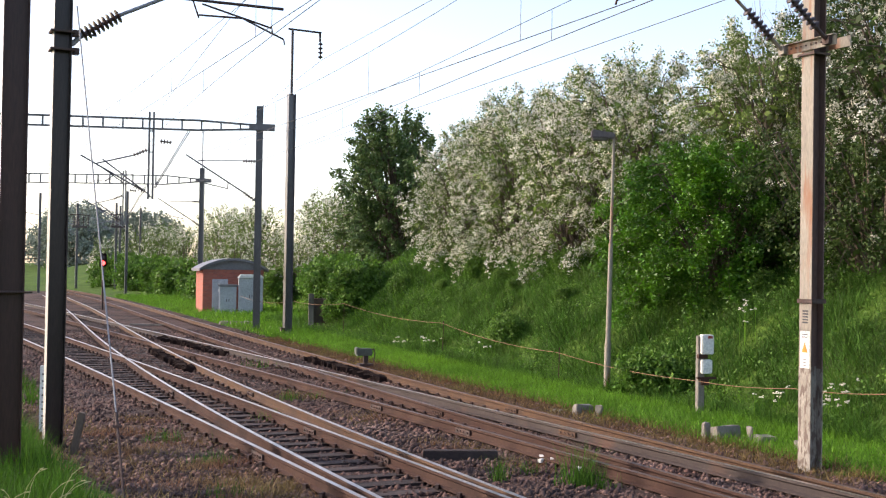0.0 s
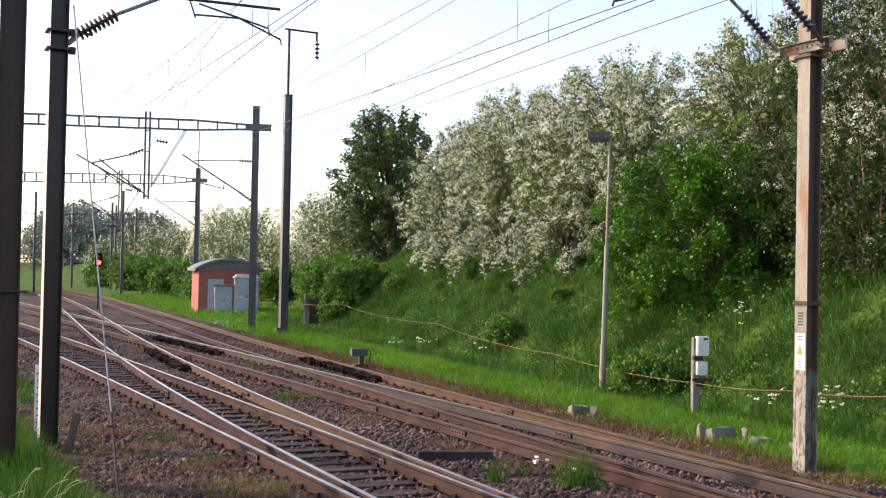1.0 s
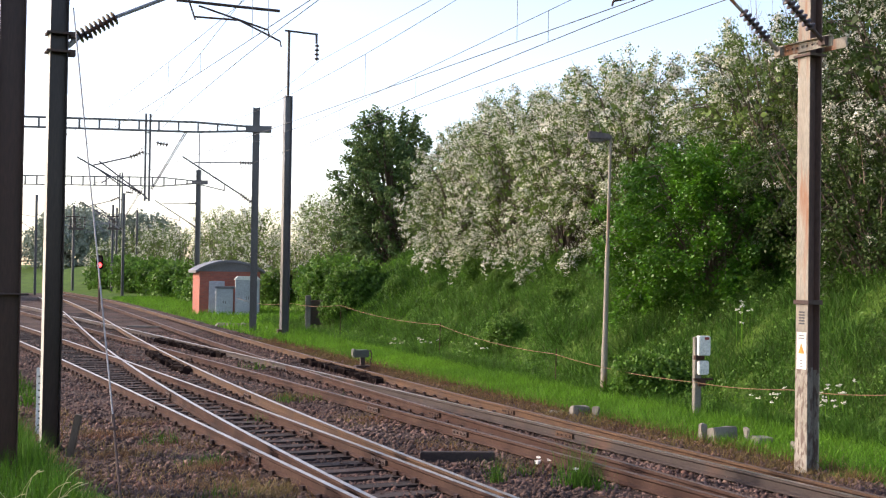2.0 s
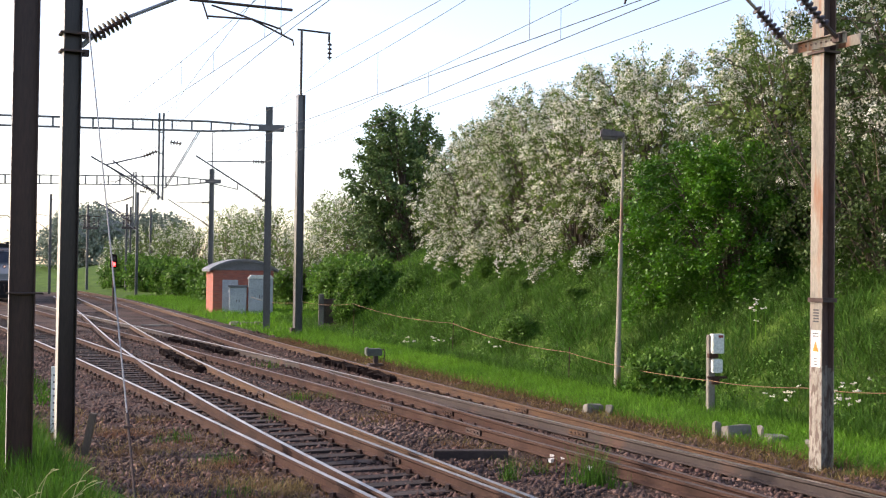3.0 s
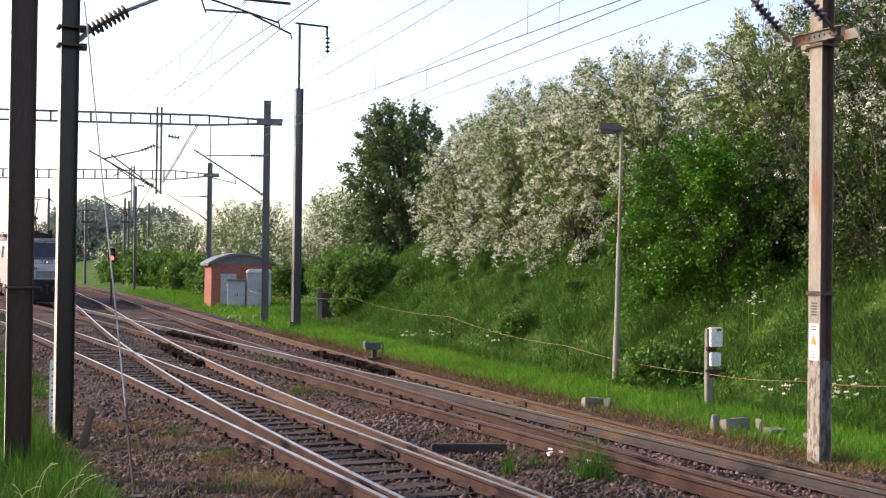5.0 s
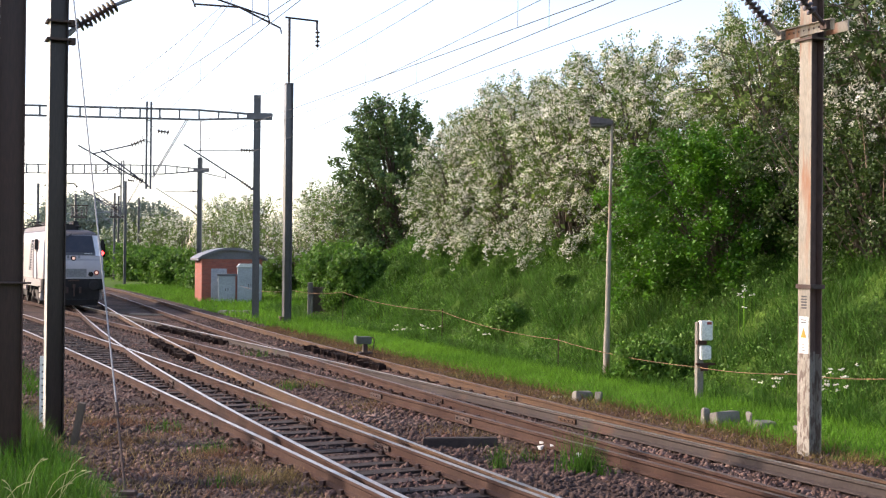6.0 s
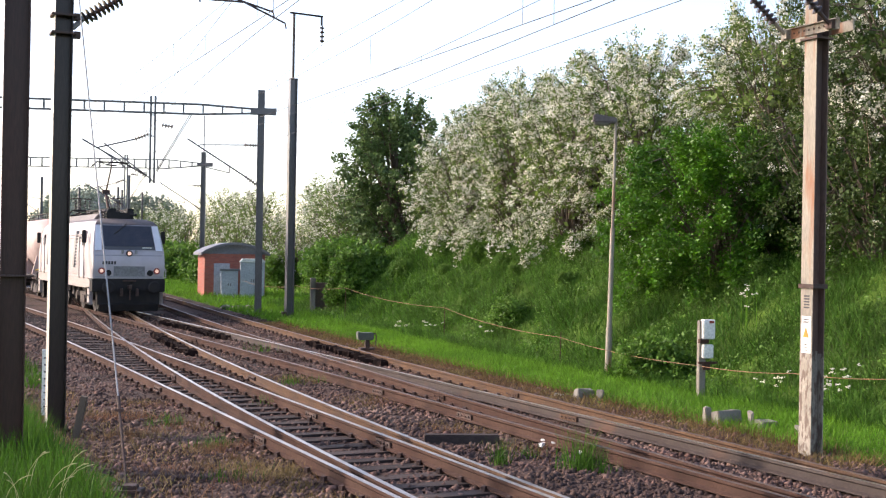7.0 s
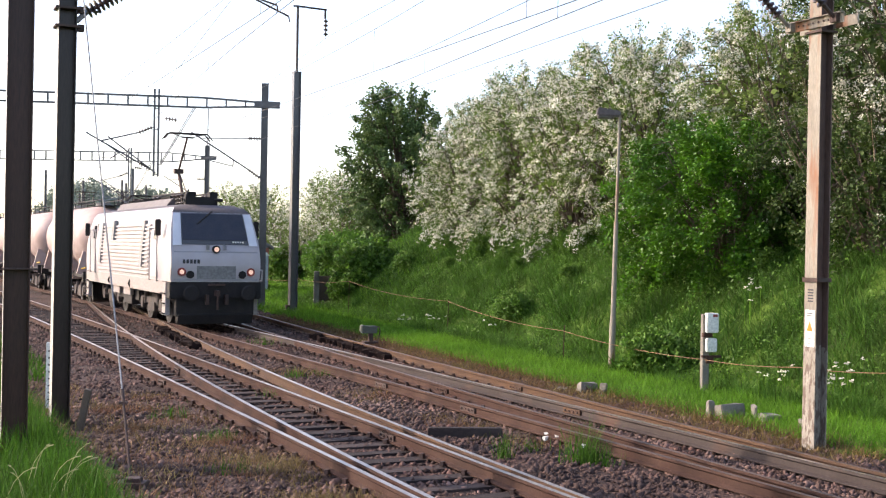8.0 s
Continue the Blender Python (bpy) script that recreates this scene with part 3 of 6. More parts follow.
# ---- setting ----
RNG = np.random.default_rng(7)
build_ground()
build_ballast()
build_stones(RNG)
tr_far = build_track("far", -30, 118, 0.0, "rusty railway track curving away beside the bank", (M_DULL_TOP, M_DULL_TOP), (M_RUST, M_RUST_LIGHT))
tr_train = build_track("train", 10, 190, 0.004, "railway track with bright worn rail tops carrying the train", (M_DULL_TOP, M_SHINE), (M_RUST, M_RAIL_GREY))
tr_link = build_track("link", 10.5, 96, 0.008, "connecting railway track crossing between the lines", (M_SHINE, M_SHINE), (M_RUST, M_RUST_LIGHT))
tr_near = build_track("near", -30, 80, 0.012, "railway track on dark timber sleepers with bright rail tops", (M_SHINE, M_SHINE), (M_RUST, M_RUST))


def at(x, y, dz=0.0, rz=0.0):
    return pose(x, y, ground_z(x, y) + dz, 0, 0, rz)


BEAR = math.degrees(math.atan(0.47))      # the tracks' bearing, to the left of straight ahead


# ---- plants along the bank ----
def bank_place(y, o):
    return side_of("far", y, o + GAUGE / 2)


haw_label = "hawthorn tree covered in white blossom on the grassy bank"
haw_a = hawthorn(Matrix(), 11, haw_label, bloom=1.2)
haw_b = hawthorn(Matrix(), 12, haw_label, bloom=1.1)
haw_c = hawthorn(Matrix(), 13, "yellow-green leafy hawthorn with patches of white blossom", bloom=0.6, base=0.2)
# haw_d and haw_e carry canopy shade in their darkened leaf colour.
haw_d = hawthorn(Matrix(), 15, "hawthorn with bare lower stems and white blossom on hanging boughs", rad=2.9, base=1.6, top=6.6, bloom=0.45, leaf=M_LEAF_HAW_SHADE)
haw_e = hawthorn(Matrix(), 16, "low leafy hawthorn without blossom, added to fill the shaded strip of bank", rad=1.9, base=-0.2, top=3.0, count=50, twigs=18, bloom=-0.9, leaf=M_LEAF_HAW_SHADE)
haw_far = hawthorn(Matrix(), 14, "pale blossoming hawthorn farther along the railway bank", rad=2.5, base=0.2, top=5.8, count=56, twigs=10, lod=1.6, bloom=0.75)
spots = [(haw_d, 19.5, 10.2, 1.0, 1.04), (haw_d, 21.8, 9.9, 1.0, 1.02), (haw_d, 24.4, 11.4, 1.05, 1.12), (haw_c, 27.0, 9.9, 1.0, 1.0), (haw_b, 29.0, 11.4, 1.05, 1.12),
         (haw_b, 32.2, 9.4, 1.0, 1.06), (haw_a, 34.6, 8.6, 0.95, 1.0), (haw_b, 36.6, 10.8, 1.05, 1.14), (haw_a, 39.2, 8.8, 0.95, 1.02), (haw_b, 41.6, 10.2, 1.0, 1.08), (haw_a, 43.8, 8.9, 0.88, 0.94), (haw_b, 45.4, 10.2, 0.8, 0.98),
         # Back row added behind the front trees to block low sky light.
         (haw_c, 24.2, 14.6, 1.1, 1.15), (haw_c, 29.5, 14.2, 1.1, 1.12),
         # Low trees added to darken what is only shaded ground and stems.
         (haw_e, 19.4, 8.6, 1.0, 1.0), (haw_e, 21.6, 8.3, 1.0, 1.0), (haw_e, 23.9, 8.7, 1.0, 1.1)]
used = set()
for i, (src, y, o, s, sz) in enumerate(spots):
    x, yy = bank_place(y, o)
    m = at(x, yy, -0.35, 67 * i + 20)
    ob = copy_thing(src, m) if src in used else src
    ob.matrix_world = m
    used.add(src)
    ob.scale = (s, s, sz)

for i, y in enumerate((53.5, 58.5, 64.0, 70.0, 77.0, 85.0, 94.0, 104.0, 116.0, 130.0)):
    x, yy = bank_place(y, 11.5 + (i * 37 % 11) * 0.35)
    s = (0.86, 0.95, 1.0, 0.95, 1.05, 1.0, 1.12, 1.05, 1.15, 1.1)[i]
    m = at(x, yy, -0.2, 101 * i)
    ob = copy_thing(haw_far, m) if i else haw_far
    ob.matrix_world = m
    ob.scale = (s, s, s * 0.98)

for i, (y, o, s) in enumerate(((73.5, 9.5, 0.7), (81.0, 10.0, 0.8), (89.5, 9.5, 0.85), (98.0, 10.0, 0.95), (109.0, 9.5, 1.0), (122.0, 10.0, 1.0), (138.0, 11.0, 1.05), (146.0, 9.0, 1.0))):
    x, yy = bank_place(y, o)
    copy_thing(haw_far, at(x, yy, -0.4, 57 * i)).scale = (s, s, s * 1.12)

broadleaf("ash_tree", at(-2.75, 62.0, 0.1), 21, "dark green broadleaf tree standing behind the grassy bank", 3.0, -0.2, 9.2, 120, 20, 18, 0.085, M_LEAF_DARK, 0.13, 0.1, 0.7, 1, 0.09)
x, y = bank_place(26.2, 7.4)
broadleaf("young_maple", at(x, y, -0.1), 31, "bright green young maple growing on the bank", 2.6, -0.9, 3.5, 110, 26, 22, 0.045, M_LEAF_BRIGHT, 0.08, 0.25, 1.2, 3, 0.035)

# leafless sapling among the hawthorns
x, y = bank_place(29.0, 11.5)
RS = np.random.default_rng(77)
bm = bmesh.new()
for k in range(14):
    a, b = RS.uniform(-0.5, 0.5, 2)
    rod(bm, (a * 0.3, b * 0.3, 0), (a, b, 4.6), 0.03, 0.014, 5); rod(bm, (a, b, 4.6), (a * 1.9, b * 1.9, 6.4 + RS.uniform(0, 1.2)), 0.013, 0.004, 4)
    for j in range(4):
        f = RS.uniform(0.2, 1)
        q = Vector((a * (1 + 0.9 * f), b * (1 + 0.9 * f), 4.6 + 1.9 * f)); rod(bm, q, q + Vector((RS.uniform(-0.4, 0.4), RS.uniform(-0.4, 0.4), RS.uniform(0.3, 0.8))), 0.007, 0.003, 4)
ob = tagged(part("sapling", bm, M_TWIG_DRY), "leafless sapling with thin upright twigs among the hawthorns", "sapling")
ob.matrix_world = at(x, y, -0.2)

BUSH = [((0, 0, 0.55), (0.95, 0.8, 0.6)), ((-0.5, 0.1, 0.8), (0.55, 0.5, 0.5)), ((0.5, -0.1, 0.7), (0.6, 0.5, 0.5))]
bush = leafy("bramble_bush", Matrix(), BUSH, 41, 220, M_LEAF_MID, 0.07, "mid-green bramble bush in long grass", "bush", "bushes on the bank", 0.03, 3, 28, 0.45, 0.2, 0.13)
bush_spots = [(4.55, 25.4, 0.66), (1.9, 34.2, 0.55), (-3.75, 49.2, 0.9)]
for k in range(12):
    bush_spots.append((*bank_place(24.0 + 1.9 * k, 7.2 + 0.7 * math.sin(k * 2.7)), 0.4 + 0.14 * math.sin(k * 4.1)))
bush_spots.append((-4.25, 49.5, 0.62))
for y, o, s in ((47.6, 5.6, 1.1), (49.2, 5.9, 1.25), (50.5, 5.4, 1.3), (52.5, 6.0, 1.3), (54.5, 6.6, 1.3), (57.5, 8.5, 1.3), (80, 7.5, 1.5), (86, 6.5, 1.7), (92, 7.5, 2.0), (99, 6.5, 2.0), (107, 7.5, 2.2), (118, 7.0, 2.3), (130, 7, 2.4), (74, 9.0, 1.5), (68, 10.0, 1.4)):
    bush_spots.append((*bank_place(y, o), s))
for i, (x, y, s) in enumerate(bush_spots):
    if i == 0:
        bush.matrix_world = at(x, y, -0.08); ob = bush
    else:
        ob = copy_thing(bush, at(x, y, -0.1, 83 * i))
    ob.scale = (s, s, s * 1.05)

# No real haze here; the wood's pale leaf colour imitates it.
far_wood = leafy("wood", pose(-118, 250, -0.2), [((14 * math.sin(k * 2.3) + 15 * (k - 4), 9 * math.cos(k * 1.7), 6 + 2.2 * math.sin(k * 3.1)), (9, 8, 8)) for k in range(9)], 51, 2600, M_LEAF_FAR_HAZE, 0.34,
                 "grey-green wood far beyond the tracks, haze painted into its leaves", "wood", "", 0.4, 1, 34, 2.0, 0.3, 0.8)
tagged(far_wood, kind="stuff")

# ---- grass ----
def on_ground(rng, n, place, dz=-0.02):
    out = np.zeros((n, 3))
    for i in range(n):
        x, y = place(rng)
        out[i] = (x, y, max(ground_z(x, y), -0.2) + dz)
    return out


def bank_patch(lo, hi, o0, o1, power=1.0):
    return lambda r: bank_place(lo + (hi - lo) * r.random() ** power, r.uniform(o0, o1))


def left_patch(r):
    y = r.uniform(10.5, 34)
    return side_of("near", y, -3.55 - 4.2 * r.random() ** 1.4)


def tufty(rng, pts, h, w, lean):
    """Blades whose height and spread follow uneven tufts."""
    k = np.array([0.55 + 0.9 * max(0, 0.5 + noise.noise((p[0] * 1.1, p[1] * 1.1, 4))) for p in pts])
    b = blades(rng, np.zeros_like(pts), h, w, lean).reshape(-1, 3, 3) * k[:, None, None]
    return (b + pts[:, None]).reshape(-1, 3)


g1 = tufty(RNG, on_ground(RNG, 150000, bank_patch(13.5, 56, 3.4, 10.5)), 0.3, 0.0115, 0.55)
g2 = blades(RNG, on_ground(RNG, 60000, bank_patch(12.5, 48, 1.45, 4.4)), 0.17, 0.009, 0.5)
g3 = blades(RNG, on_ground(RNG, 34000, left_patch), 0.38, 0.0075, 0.35)
g5 = blades(RNG, on_ground(RNG, 15000, lambda r: side_of("near", r.uniform(24, 62), -2.3 - 0.03 * r.random() - 6.0 * r.random() ** 1.2)), 0.26, 0.015, 0.45)
g4 = blades(RNG, on_ground(RNG, 26000, bank_patch(40, 100, 1.3, 9.5)), 0.3, 0.02, 0.5)
# broad-leaved herbs among the grass, in uneven patches
hp = on_ground(RNG, 42000, bank_patch(14, 52, 3.6, 10.0), 0.0)
keep = np.array([noise.noise((q[0] * 0.7, q[1] * 0.7, 8)) > -0.05 for q in hp])
hp = hp[keep]
hp[:, 2] += RNG.uniform(0.05, 0.38, len(hp))
tagged(mesh_arrays("bank_herbs", leaves(RNG, hp, 0.032, 0.8, 0.7), 4, M_LEAF_MID), "nettles and broad-leaved herbs among the bank grass", "herbs", kind="stuff")
tagged(mesh_arrays("verge_grass", np.concatenate([g2, g4]), 3, M_BLADE), "short bright green grass along the track edges", "grass", kind="stuff")
tagged(mesh_arrays("lineside_grass", np.concatenate([g3, g5]), 3, M_BLADE_LUSH), "tall lush green grass round the masts", "grass", kind="stuff")
tagged(mesh_arrays("bank_grass", g1, 3, M_BLADE_BANK), "long green grass covering the bank", "grass", kind="stuff")


def edge_patch(r):
    if r.random() < 0.55:
        return bank_place(13 + 28 * r.random(), 0.8 + 1.2 * r.random())
    return side_of("near", r.uniform(11, 24), -2.2 - 1.5 * r.random())


def bed_patch(r):
    y = r.choice([11.9, 12.6, 13.2, 15.0, 15.6, 17.0, 18.4, 20.2]) + r.normal() * 0.22
    return side_of("near", y, -1.7 + r.normal() * 0.35 + 0.5 * math.sin(y * 3))


d1 = blades(RNG, on_ground(RNG, 5000, edge_patch), 0.13, 0.009, 0.6)
r2 = blades(RNG, on_ground(RNG, 1500, lambda r: side_of("near", r.choice([12.4, 13.4, 14.6, 16.2, 19.0, 21.5]) + 0.3 * r.normal(), -1.35 + 0.25 * r.normal()), 0.0), 0.09, 0.008, 0.8)
r3 = blades(RNG, on_ground(RNG, 1600, lambda r: side_of("train", r.choice([17.2, 19.0, 22.4, 26.0]) + 0.5 * r.normal(), -1.3 + 0.3 * r.normal()), 0.0), 0.08, 0.008, 0.8)
r1 = blades(RNG, on_ground(RNG, 16000, lambda r: bank_place(15 + 30 * r.random(), 0.5 + 1.25 * r.random() ** 0.8)), 0.12, 0.009, 0.7)
tagged(mesh_arrays("red_weeds", np.concatenate([r1, r2, r3]), 3, M_WEED_RED), "low reddish-brown weeds along the rails and ballast edge", "weeds", kind="stuff")
d2 = blades(RNG, on_ground(RNG, 4200, bed_patch, 0.0), 0.11, 0.006, 0.6)
tagged(mesh_arrays("dry_weeds", np.concatenate([d1, d2]), 3, M_BLADE_DRY), "dry straw-coloured and reddish weeds on the ballast edge", "weeds", kind="stuff")


TUFTS = []


# pale arching seed stalks
stalks = bmesh.new()
for k in range(11):
    x0, y0, a, h = RNG.uniform(-4.25, -3.75), RNG.uniform(11.3, 12.2), RNG.uniform(-0.7, 0.5), RNG.uniform(0.45, 0.75)
    reach = RNG.uniform(0.12, 0.4) * (1 if k % 4 else -1)
    pts = [(x0 + reach * f * f * math.cos(a), y0 + reach * f * f * math.sin(a), -0.15 + h * (f - 0.3 * f ** 3) / 0.7) for f in (0, 0.3, 0.55, 0.75, 0.9, 1)]
    chain(stalks, pts, 0.0035, 4)
    rod(stalks, pts[-2], pts[-1], 0.009, 0.003, 5)
tagged(part("tall_grass", stalks, M_STRAW), "tall pale seeding grass beside the mast", "grass", kind="stuff")


def weed(x, y, h, n, z=-0.2, spread=0.12):
    c = np.zeros((n, 3)); c[:, 0] = x + RNG.normal(size=n) * spread; c[:, 1] = y + RNG.normal(size=n) * spread; c[:, 2] = z
    TUFTS.append(blades(RNG, c, h, 0.006, 0.22))


for x, y, h, n, sp in ((1.8, 15.35, 0.5, 150, 0.13), (0.78, 15.55, 0.32, 60, 0.07), (-3.05, 21.2, 0.2, 60, 0.1), (-3.1, 24.6, 0.22, 70, 0.14), (-5.0, 32.6, 0.25, 70, 0.2), (-2.4, 25.2, 0.16, 70, 0.22), (-3.2, 16.6, 0.2, 70, 0.16), (2.05, 15.2, 0.3, 60, 0.12), (1.2, 16.2, 0.2, 40, 0.1), (-4.3, 18.6, 0.2, 90, 0.2), (-2.5, 14.3, 0.14, 80, 0.2)):
    weed(x, y, h, n, spread=sp)
tagged(mesh_arrays("green_weeds", np.concatenate(TUFTS), 3, M_BLADE_LUSH), "tufts of green weeds growing in the ballast", "weeds", kind="stuff")


def umbels(bm, x, y, n, sp, h):
    rr = random.Random(int(x * 100))
    for k in range(n):
        px, py = rr.gauss(0, sp), rr.gauss(0, sp)
        z = ground_z(x + px, y + py) + h * rr.uniform(0.7, 1.2)
        rod(bm, (x + px, y + py, z - h), (x + px, y + py, z), 0.006, 0.004, 4)
        for j in range(6):
            a, r = rr.uniform(0, 6.28), rr.uniform(0, 0.06)
            box(bm, (x + px + r * math.cos(a), y + py + r * math.sin(a), z + rr.uniform(-0.01, 0.03)), (0.024, 0.024, 0.01), Euler((rr.uniform(-0.5, 0.5), rr.uniform(-0.5, 0.5), a)).to_matrix(), 1)


flowers = bmesh.new()
for x, y, n, sp, h in ((6.75, 20.6, 22, 0.22, 0.5), (6.05, 21.5, 9, 0.2, 0.45), (-0.7, 36.8, 9, 0.4, 0.5), (1.2, 34.0, 5, 0.2, 0.5), (6.35, 24.9, 8, 0.1, 0.8), (-1.6, 38.0, 5, 0.3, 0.4)):
    umbels(flowers, x, y, n, sp, h)
tagged(part("cow_parsley", flowers, [M_BLADE, M_BLOSSOM]), "white cow parsley in flower in the long grass", "flowers", kind="stuff")

# ---- railway structures ----
BA = radians(25.0)
AL = Vector((-math.sin(BA), math.cos(BA), 0))      # along the line, away
AC = Vector((math.cos(BA), math.sin(BA), 0))       # across it, to the right


def h_beam(bm, w, d, z0, z1, t=0.014, shade_slot=0):
    """An upright rolled steel joist: flanges face across the line. The last argument picks the shade-toned material for
    all but the outer flange faces.
    """
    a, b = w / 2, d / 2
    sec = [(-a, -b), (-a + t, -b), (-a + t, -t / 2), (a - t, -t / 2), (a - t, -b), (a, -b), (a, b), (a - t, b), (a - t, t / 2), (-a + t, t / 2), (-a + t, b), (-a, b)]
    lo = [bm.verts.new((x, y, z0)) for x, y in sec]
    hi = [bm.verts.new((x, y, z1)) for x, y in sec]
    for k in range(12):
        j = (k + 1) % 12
        bm.faces.new((lo[k], lo[j], hi[j], hi[k])).material_index = 0 if k in (5, 11) else shade_slot
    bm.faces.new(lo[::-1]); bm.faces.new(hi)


def insulator(bm, a, b, n=8, r=0.075):
    prof = [(0, 0.025)]
    for i in range(n):
        f = (i + 0.5) / n
        prof += [(f - 0.3 / n, 0.03), (f - 0.05 / n, r), (f + 0.12 / n, r * 0.9), (f + 0.3 / n, 0.03)]
    prof.append((1, 0.025))
    lathe(bm, a, b, prof, 12)


# mast beside the near track, with its cantilever
MAST_B = pose(-5.76, 17.75, -0.12, 0, 0.1, 25)
t = thing("catenary_mast", MAST_B, "dark steel catenary mast standing in long grass", "mast", "masts of the overhead line")
# Pale outer flanges imitate sun on the steel, dark recess faces its shade.
bm = bmesh.new(); h_beam(bm, 0.26, 0.27, -0.2, 9.2, shade_slot=1); part("post", bm, [M_POST_SUNLIT, M_POST], t).rotation_euler.z = radians(1)
for z in (5.85, 6.12):
    bm = bmesh.new(); box(bm, (0, 0, z), (0.36, 0.33, 0.035)); box(bm, (0.2, 0, z), (0.1, 0.12, 0.1)); part("clamp", bm, M_IRON, t, bevel=0.006)
bm = bmesh.new(); insulator(bm, (0.28, 0, 6.1), (0.84, 0, 6.47), 9, 0.115); part("insulator", bm, M_INSUL, t, "ribbed brown insulator", smooth=True)
bm = bmesh.new(); rod(bm, (0.14, 0, 5.95), (0.3, 0, 6.12), 0.04); rod(bm, (0.84, 0, 6.47), (1.9, 0, 7.0), 0.03); rod(bm, (1.9, 0, 7.0), (2.5, 0, 7.25), 0.03)
rod(bm, (0.16, 0, 6.13), (0.5, 0, 6.12), 0.02); part("bracket_tube", bm, M_STEEL, t)
bm = bmesh.new(); rod(bm, (1.75, 0, 6.83), (3.45, 0.1, 6.86), 0.024); rod(bm, (1.95, 0, 6.83), (2.05, 0, 6.55), 0.014); rod(bm, (2.05, 0, 6.6), (2.75, 0, 6.62), 0.016)
rod(bm, (2.1, 0, 6.78), (3.25, 0.05, 6.52), 0.016); rod(bm, (2.75, 0, 6.62), (3.45, 0.05, 6.36), 0.016); rod(bm, (3.25, 0.05, 6.52), (3.27, 0.05, 6.42), 0.012); rod(bm, (3.45, 0.05, 6.36), (3.47, 0.05, 6.27), 0.012); part("registration_arm", bm, M_IRON, t)

t = thing("anchor_mast", pose(-5.4, 14.9, -0.12, 0, 0, 25), "brown steel anchor mast with a clamp band, in long grass", "mast", "masts of the overhead line")
# Same split: sunlit tone on the outer flanges, shade tone on the rest.
bm = bmesh.new(); h_beam(bm, 0.31, 0.3, -0.2, 9.0, shade_slot=1); part("post", bm, [M_POST_SUNLIT, M_POST_BROWN], t).rotation_euler.z = radians(-3)
bm = bmesh.new(); box(bm, (0, 0, 2.3), (0.32, 0.32, 0.025)); rod(bm, (-0.2, -0.17, 2.3), (0.24, -0.17, 2.3), 0.012); part("clamp_band", bm, M_IRON, t)

# guy wire from the ground to the cantilever mast
top = Vector((-5.47, 17.55, 6.35))
foot = Vector((-3.48, 13.25, -0.16))
t = thing("guy_wire", Matrix.Translation(foot), "grey steel guy wire with a turnbuckle, anchored in the ground", "cable")
bm = bmesh.new(); d = top - foot; rod(bm, d * 0.135, d, 0.011, seg=6); part("wire", bm, M_WIRE_PALE, t)
bm = bmesh.new(); rod(bm, (0, 0, -0.05), d * 0.13, 0.016, seg=6); part("anchor_rod", bm, M_IRON, t)
bm = bmesh.new(); rod(bm, d * 0.126, d * 0.15, 0.022, seg=8); box(bm, d * 0.128, (0.09, 0.05, 0.03)); part("turnbuckle", bm, M_IRON, t)
bm = bmesh.new(); box(bm, (0, 0, 0.0), (0.34, 0.26, 0.07)); box(bm, (0.02, 0, 0.05), (0.18, 0.16, 0.06)); part("anchor_plate", bm, M_IRON, t, bevel=0.01)

# banded white marker rod
t = thing("marker_post", pose(-6.3, 18.9, -0.1), "white marker post with dark bands beside the mast", "marker post")
bm = bmesh.new(); box(bm, (0, 0, 0.5), (0.1, 0.05, 1.05)); part("board", bm, M_WHITE, t, bevel=0.006)
for k in range(8):
    bm = bmesh.new(); box(bm, (0.02, -0.003, 0.12 + 0.11 * k), (0.068, 0.054, 0.025)); part("band", bm, M_PRINT, t)
bm = bmesh.new(); box(bm, (0, 0, 0), (0.1, 0.07, 0.7), Euler((0.1, 0.22, 0)).to_matrix()); ob = part("stake", bm, M_WOOD, bevel=0.008); ob.matrix_world = pose(-5.2, 17.1, 0.08)
tagged(ob, "short leaning wooden stake in the grass", "stake")

